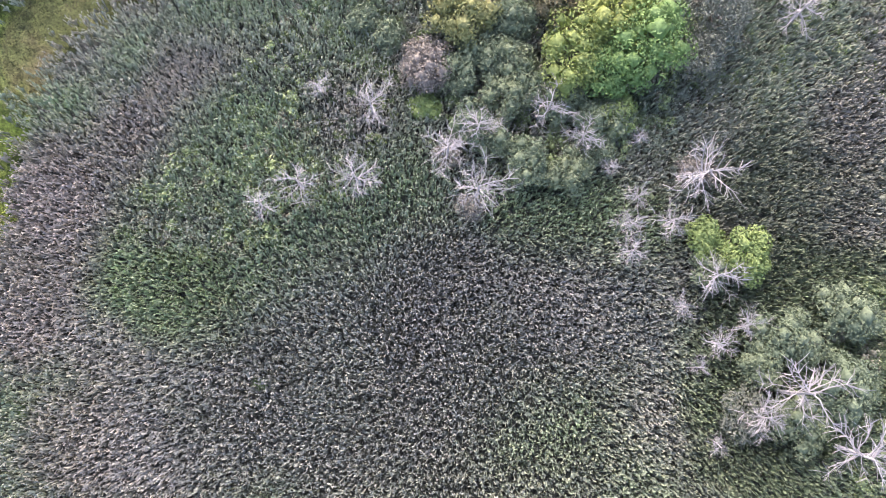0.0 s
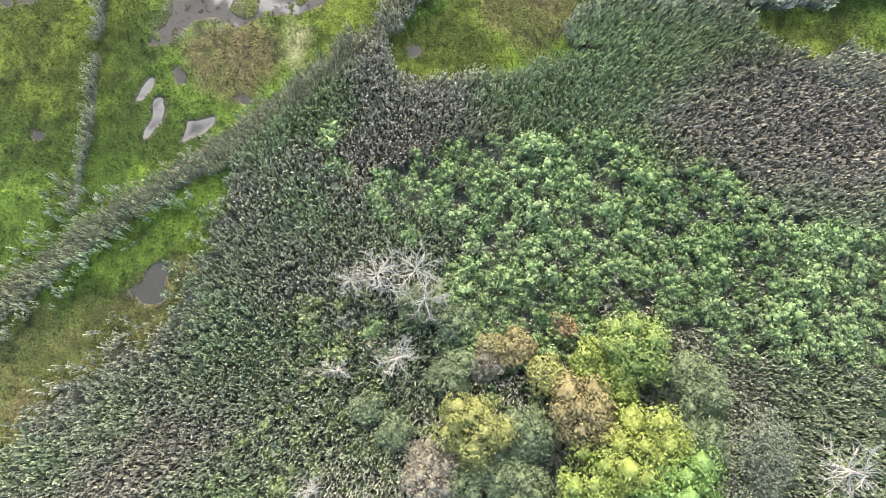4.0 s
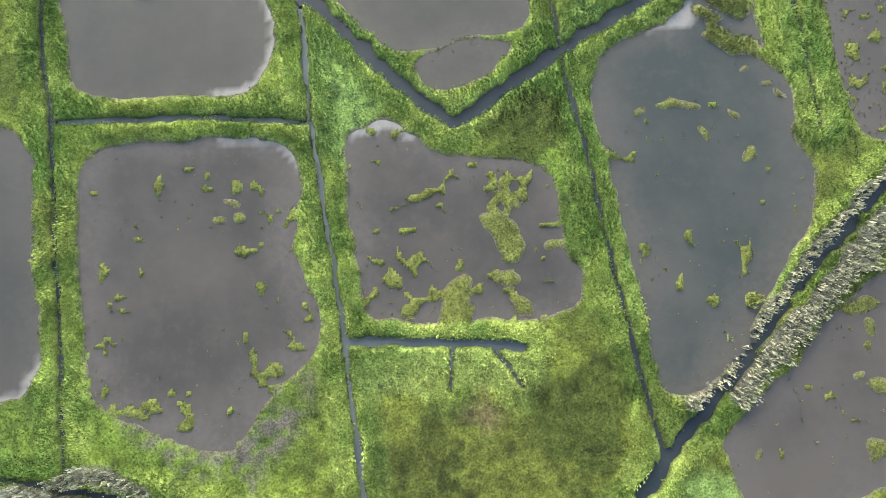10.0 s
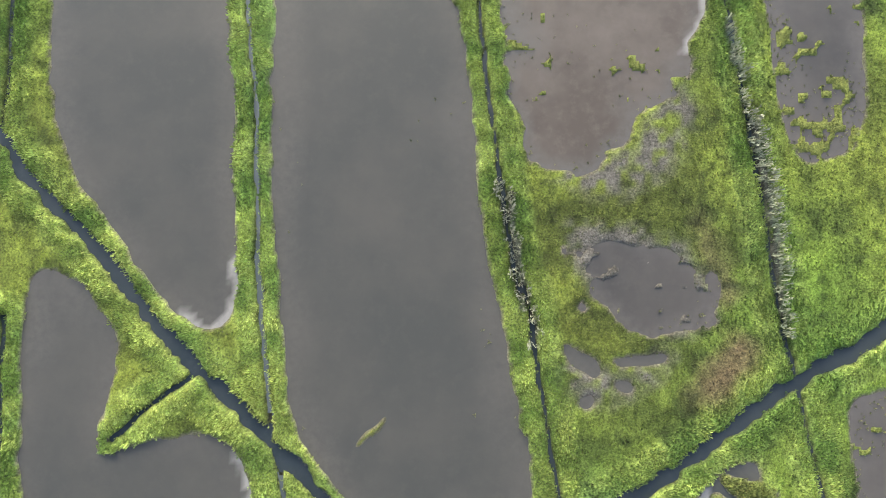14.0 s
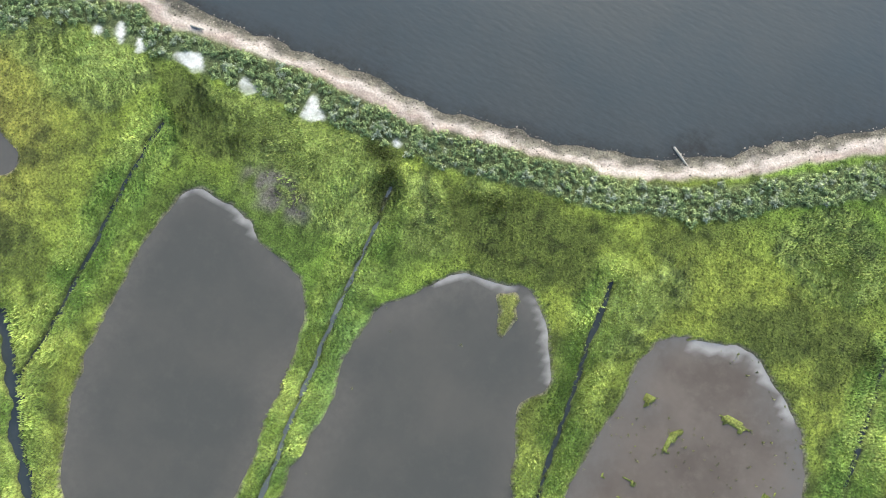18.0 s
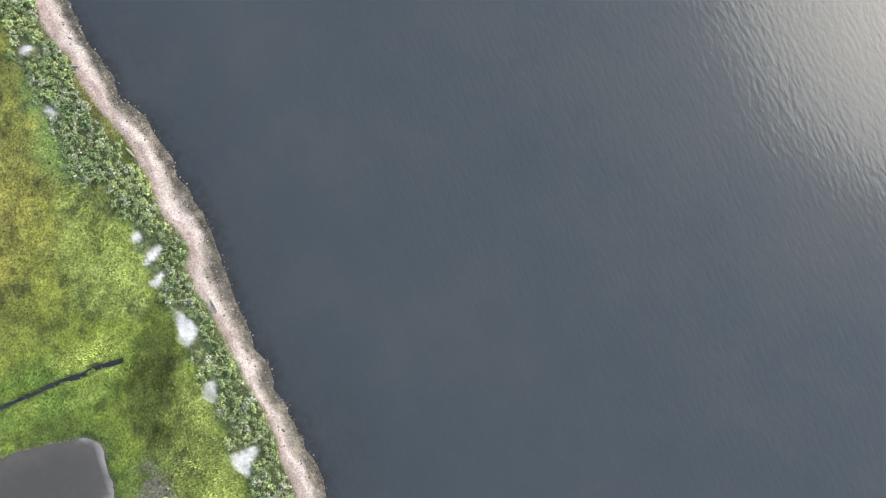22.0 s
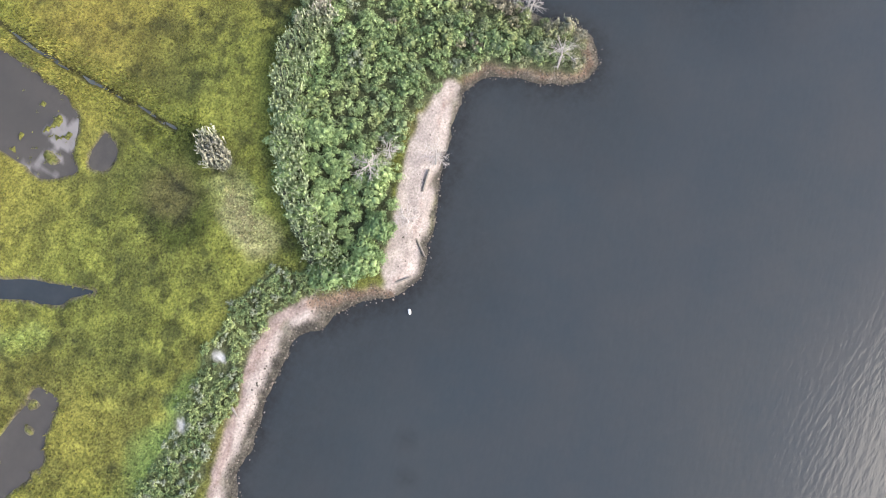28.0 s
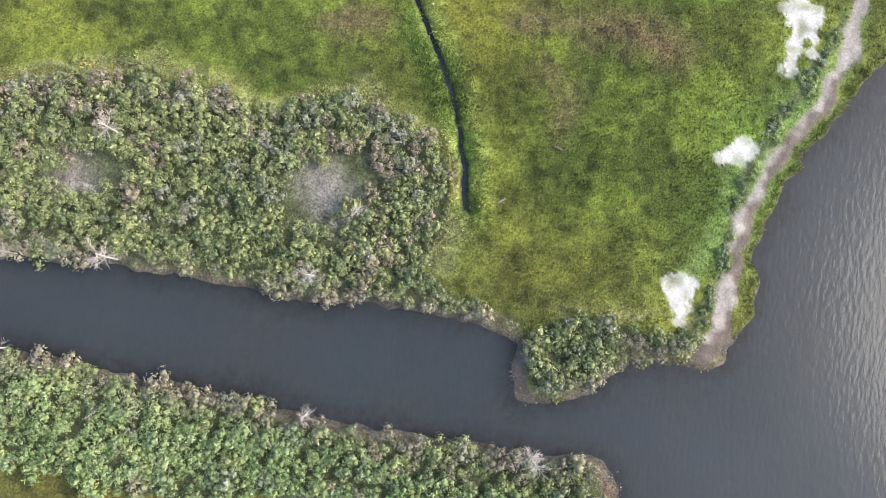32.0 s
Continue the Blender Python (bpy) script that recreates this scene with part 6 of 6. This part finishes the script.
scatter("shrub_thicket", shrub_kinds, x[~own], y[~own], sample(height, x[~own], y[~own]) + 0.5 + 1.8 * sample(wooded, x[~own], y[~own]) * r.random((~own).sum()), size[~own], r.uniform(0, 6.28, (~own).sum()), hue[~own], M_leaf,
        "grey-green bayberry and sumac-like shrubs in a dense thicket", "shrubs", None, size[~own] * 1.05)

# low shore shrubs
x, y, r = spots(0.78, -258, 118, 60, 210, 24)
ok = (sample(low_f + 0.8 * rough2, x, y) < 0) & (sample(bare, x, y) > 0.2) & (sample(fields["salt"], x, y) > 0.7) & (sample(bay, x, y) > 1.0) & (sample(shrub_f, x, y) > 0)
x, y = x[ok], y[ok]
hue = mix(tone(0.13, 0.195, 0.085), tone(0.33, 0.40, 0.165), np.clip(0.75 * r.random((len(x), 1)) + 0.3 * sample(rough4, x, y)[:, None] + 0.12, 0, 1))
hue = mix(hue, tone(0.33, 0.36, 0.28), (r.random((len(x), 1)) < 0.2) * 0.7)
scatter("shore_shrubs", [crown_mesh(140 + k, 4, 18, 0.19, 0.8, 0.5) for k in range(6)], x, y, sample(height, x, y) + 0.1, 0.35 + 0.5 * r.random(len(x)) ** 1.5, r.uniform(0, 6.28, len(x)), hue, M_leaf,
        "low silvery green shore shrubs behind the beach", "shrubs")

# ---- single plants as things ----


def part(name, me_or_bm, mat, parent, label=""):
    if isinstance(me_or_bm, bmesh.types.BMesh):
        me = bpy.data.meshes.new(name)
        me_or_bm.to_mesh(me)
        me_or_bm.free()
        me.materials.append(mat)
    else:
        me = me_or_bm
    ob = new(name, me)
    ob.parent = parent
    if label:
        tagged(ob, label)
    return ob


def ground_z(x, y):
    return float(sample(height, x, y))


def tube(bm, path, radii, sides=5):
    """A tapered limb along a path of points."""
    rings = []
    for k, (p, rad) in enumerate(zip(path, radii)):
        ahead = (Vector(path[min(k + 1, len(path) - 1)]) - Vector(path[max(k - 1, 0)])).normalized()
        a = ahead.orthogonal().normalized()
        b = ahead.cross(a)
        rings.append([bm.verts.new(Vector(p) + (a * math.cos(6.2832 * s / sides) + b * math.sin(6.2832 * s / sides)) * rad) for s in range(sides)])
    for lo, hi in zip(rings, rings[1:]):
        for s in range(sides):
            bm.faces.new((lo[s], lo[(s + 1) % sides], hi[(s + 1) % sides], hi[s]))
    bm.faces.new(rings[0][::-1])
    bm.faces.new(rings[-1])


def wander(p, way, length, steps, r, bend=0.25, rise=0.0):
    path, p, way = [tuple(p)], Vector(p), Vector(way).normalized()
    for _ in range(steps):
        way = (way + Vector((r.gauss(0, bend), r.gauss(0, bend), r.gauss(0, bend * 0.6) + rise))).normalized()
        p = p + way * (length / steps)
        path.append(tuple(p))
    return path


def crown_from(name, data, mat, scale, tall):
    v, f, _ = data
    me = raw_mesh(name, v * np.array([scale, scale, tall], np.float32), f, mat)
    return me


def dead_tree(x, y, radius, k):
    r = random.Random(500 + k)
    high = 2.6 + radius * 1.0
    root = new("dead_tree")
    root.location = (x, y, ground_z(x, y) - 0.1)
    bm = bmesh.new()
    tip = (r.uniform(-0.5, 0.5), r.uniform(-0.5, 0.5), high)
    tube(bm, [(0, 0, 0), (tip[0] * 0.3, tip[1] * 0.3, high * 0.5), tip], [0.05 * radius, 0.04 * radius, 0.02 * radius], 6)
    part("trunk", bm, M_deadwood, root)
    radius *= 0.85
    limbs = r.randint(13, 17)
    for n in range(limbs):
        a = 6.2832 * (n + r.uniform(-0.4, 0.4)) / limbs
        h = high * r.uniform(0.5, 0.98)
        start = (tip[0] * h / high, tip[1] * h / high, h)
        length = radius * r.uniform(0.5, 1.15)
        path = wander(start, (math.cos(a), math.sin(a), r.uniform(-0.1, 0.5)), length, 5, r, 0.2)
        bm = bmesh.new()
        thick = 0.017 * radius * r.uniform(0.6, 1.4)
        tube(bm, path, [thick * (1 - 0.15 * i) for i in range(6)], 4)
        for m in range(r.randint(8, 12)):
            q = path[r.randint(1, 4)]
            b = a + r.choice((-1, 1)) * r.uniform(0.4, 1.0)
            twig = wander(q, (math.cos(b), math.sin(b), r.uniform(-0.1, 0.4)), length * r.uniform(0.25, 0.55), 3, r, 0.25)
            tube(bm, twig, [thick * 0.55, thick * 0.45, thick * 0.35, thick * 0.2], 3)
        part("limb", bm, M_deadwood, root)
    tagged(root, "bleached bare dead tree with spreading limbs among reeds", "dead tree", "dead trees")


LOOKS = ("leafy tree with a broad yellow-green crown", "leafy tree with a broad fresh green crown", "rounded tree with an ochre yellow crown", "tree with a rust-brown crown turning colour",
         "rounded tree with a lime green crown", "thin-leaved tree with a grey-green crown", "half-bare tree with a dusty brown crown", "nearly bare tree with grey twigs", "small tree with russet red leaves")


def tree(x, y, radius, look_no, high, k):
    r = random.Random(900 + k)
    look_no = int(look_no)
    root = new("tree")
    root.location = (x, y, ground_z(x, y) - 0.1)
    bm = bmesh.new()
    tube(bm, [(0, 0, 0), (0.1, 0.05, high * 0.3), (0.0, 0.1, high * 0.7)], [0.07 * radius, 0.055 * radius, 0.03 * radius], 7)
    part("trunk", bm, M_bark, root)
    for n in range(6):
        a = 6.2832 * (n + r.uniform(-0.3, 0.3)) / 6
        bm = bmesh.new()
        path = wander((0, 0, high * r.uniform(0.3, 0.55)), (math.cos(a), math.sin(a), 0.7), radius * 0.85, 4, r, 0.15)
        tube(bm, path, [0.03 * radius, 0.025 * radius, 0.018 * radius, 0.012 * radius, 0.006 * radius], 5)
        part("limb", bm, M_bark, root)
    sparse = look_no in (5, 6, 7)
    data = crown_mesh(300 + k, int(5 + 2.6 * radius), 210 if sparse else 230, (0.2 if sparse else 0.24) / radius, 0.7, 0.36 if radius > 3 else 0.42, 0.8 if sparse else 0.45, look_no != 7)
    crown = part("crown", crown_from("crown", data, CROWNS[look_no], radius * 1.05, radius), None, root)
    crown.location = (0, 0, high * 0.55)
    tagged(root, LOOKS[look_no], "tree", "trees in the wood")


def shrub_thing(name, k):
    root = new(name)
    v, f, _ = crown_mesh(600 + k, 10, 46, 0.105)
    crown = part("crown", raw_mesh("crown", v, f, M_shrub), None, root)
    crown.location = (0, 0, 0.35)
    bm = bmesh.new()
    for n in range(4):
        a = n * 1.57 + k
        tube(bm, [(0, 0, -0.3), (0.2 * math.cos(a), 0.2 * math.sin(a), 0.3), (0.5 * math.cos(a), 0.5 * math.sin(a), 0.8)], [0.05, 0.04, 0.02], 4)
    part("stem", bm, M_bark, root)
    return root


for k, (dx, dy, dr) in enumerate(deads):
    dead_tree(dx, dy, dr, k)
for k, spot in enumerate(trees):
    tree(*spot, k)
models = [tagged(shrub_thing("shrub", k), "rounded grey-green leafy shrub on the headland", "shrub", "shrubs on the headland") for k in range(5)]
turns = random.Random(31)
for k, (bx, by, bs) in enumerate([(b[0], b[1], b[2] * 0.75) for b in bushes] + own_shrubs):
    ob = models[k] if k < len(models) else copy_thing(models[k % len(models)], Matrix())
    ob.matrix_basis = pose(bx, by, ground_z(bx, by) + 0.2, 0, 0, turns.uniform(0, 360)) @ Matrix.Diagonal((bs, bs, bs * 1.1, 1))
    if k < len(bushes):
        tagged(ob, "rounded leafy green shrub standing out of the reeds", "shrub", "shrubs among the reeds")

# ---- driftwood, white egret and shore stones ----
for (ax, ay), (bx, by) in logs:
    bm = bmesh.new()
    mx, my, long = (ax + bx) / 2, (ay + by) / 2, math.hypot(bx - ax, by - ay)
    turns_log = random.Random(5)
    path = [(long * (i / 5 - 0.5), turns_log.uniform(-0.05, 0.05), 0.02 * i) for i in range(6)]
    tube(bm, path, [0.17, 0.19, 0.18, 0.16, 0.15, 0.11], 8)
    me = bpy.data.meshes.new("driftwood_log")
    bm.to_mesh(me)
    bm.free()
    me.materials.append(M_log)
    ob = tagged(new("driftwood_log", me), "weathered driftwood log lying on the ground by the water", "log")
    ob.matrix_basis = pose(mx, my, max(ground_z(mx, my), -0.5) + 0.12, 0, 0, math.degrees(math.atan2(by - ay, bx - ax)))
# white spot taken for an egret, built as a plain tapered shape
for fx, fy in egrets:
    bm = bmesh.new()
    tube(bm, [(-0.35, 0, 0), (-0.3, 0, 0.05), (0, 0, 0.1), (0.3, 0, 0.05), (0.38, 0, 0)], [0.06, 0.17, 0.2, 0.14, 0.04], 10)
    me = bpy.data.meshes.new("float")
    bm.to_mesh(me)
    bm.free()
    me.materials.append(M_egret)
    tagged(new("mooring_float", me), "small white egret as a plain tapered shape near the shore", "float").matrix_basis = pose(fx, fy, -0.42, 0, 0, 40)


def stone_kind(seed):
    r = np.random.default_rng(seed)
    bm = bmesh.new()
    bmesh.ops.create_icosphere(bm, subdivisions=1, radius=1.0)
    for v in bm.verts:
        v.co *= r.uniform(0.7, 1.15)
        v.co.z *= 0.6
    bm.verts.ensure_lookup_table()
    v = np.array([q.co[:] for q in bm.verts], np.float32)
    f = np.array([[q.index for q in face.verts] for face in bm.faces], np.int32)
    bm.free()
    return v, f, np.ones(len(v), np.float32)


x, y, r = spots(0.34, -258, 118, 60, 210, 25)
strip = (sample(bay - 1.3 * strand, x, y) < 0.6) & (sample(bay, x, y) > -0.6) & (r.random(len(x)) < 0.7) & ((sample(fields["sand"], x, y) < 1.6) | (sample(fields["rocks"], x, y) < 1.2) | (sample(fields["mudshore"], x, y) < 1.0))
strip |= (sample(fields["rocks"], x, y) < 0.3) & (sample(bay, x, y) > -0.6)
strip |= (sample(fields["sand"], x, y) < -0.2) & (r.random(len(x)) < 0.06)
x, y = x[strip], y[strip]
col = mix(tone(0.06, 0.055, 0.045), tone(0.25, 0.215, 0.185), r.random((len(x), 1)) ** 2)
scatter("shore_stones", [stone_kind(k) for k in range(5)], x, y, np.maximum(sample(height, x, y), -0.5), 0.055 + 0.11 * r.random(len(x)) ** 2, r.uniform(0, 6.28, len(x)), col, cover_material("shore_rubble", 0.85, 5.0, 0.3),
        "brown and grey stones and wrack along the water's edge", "stones")
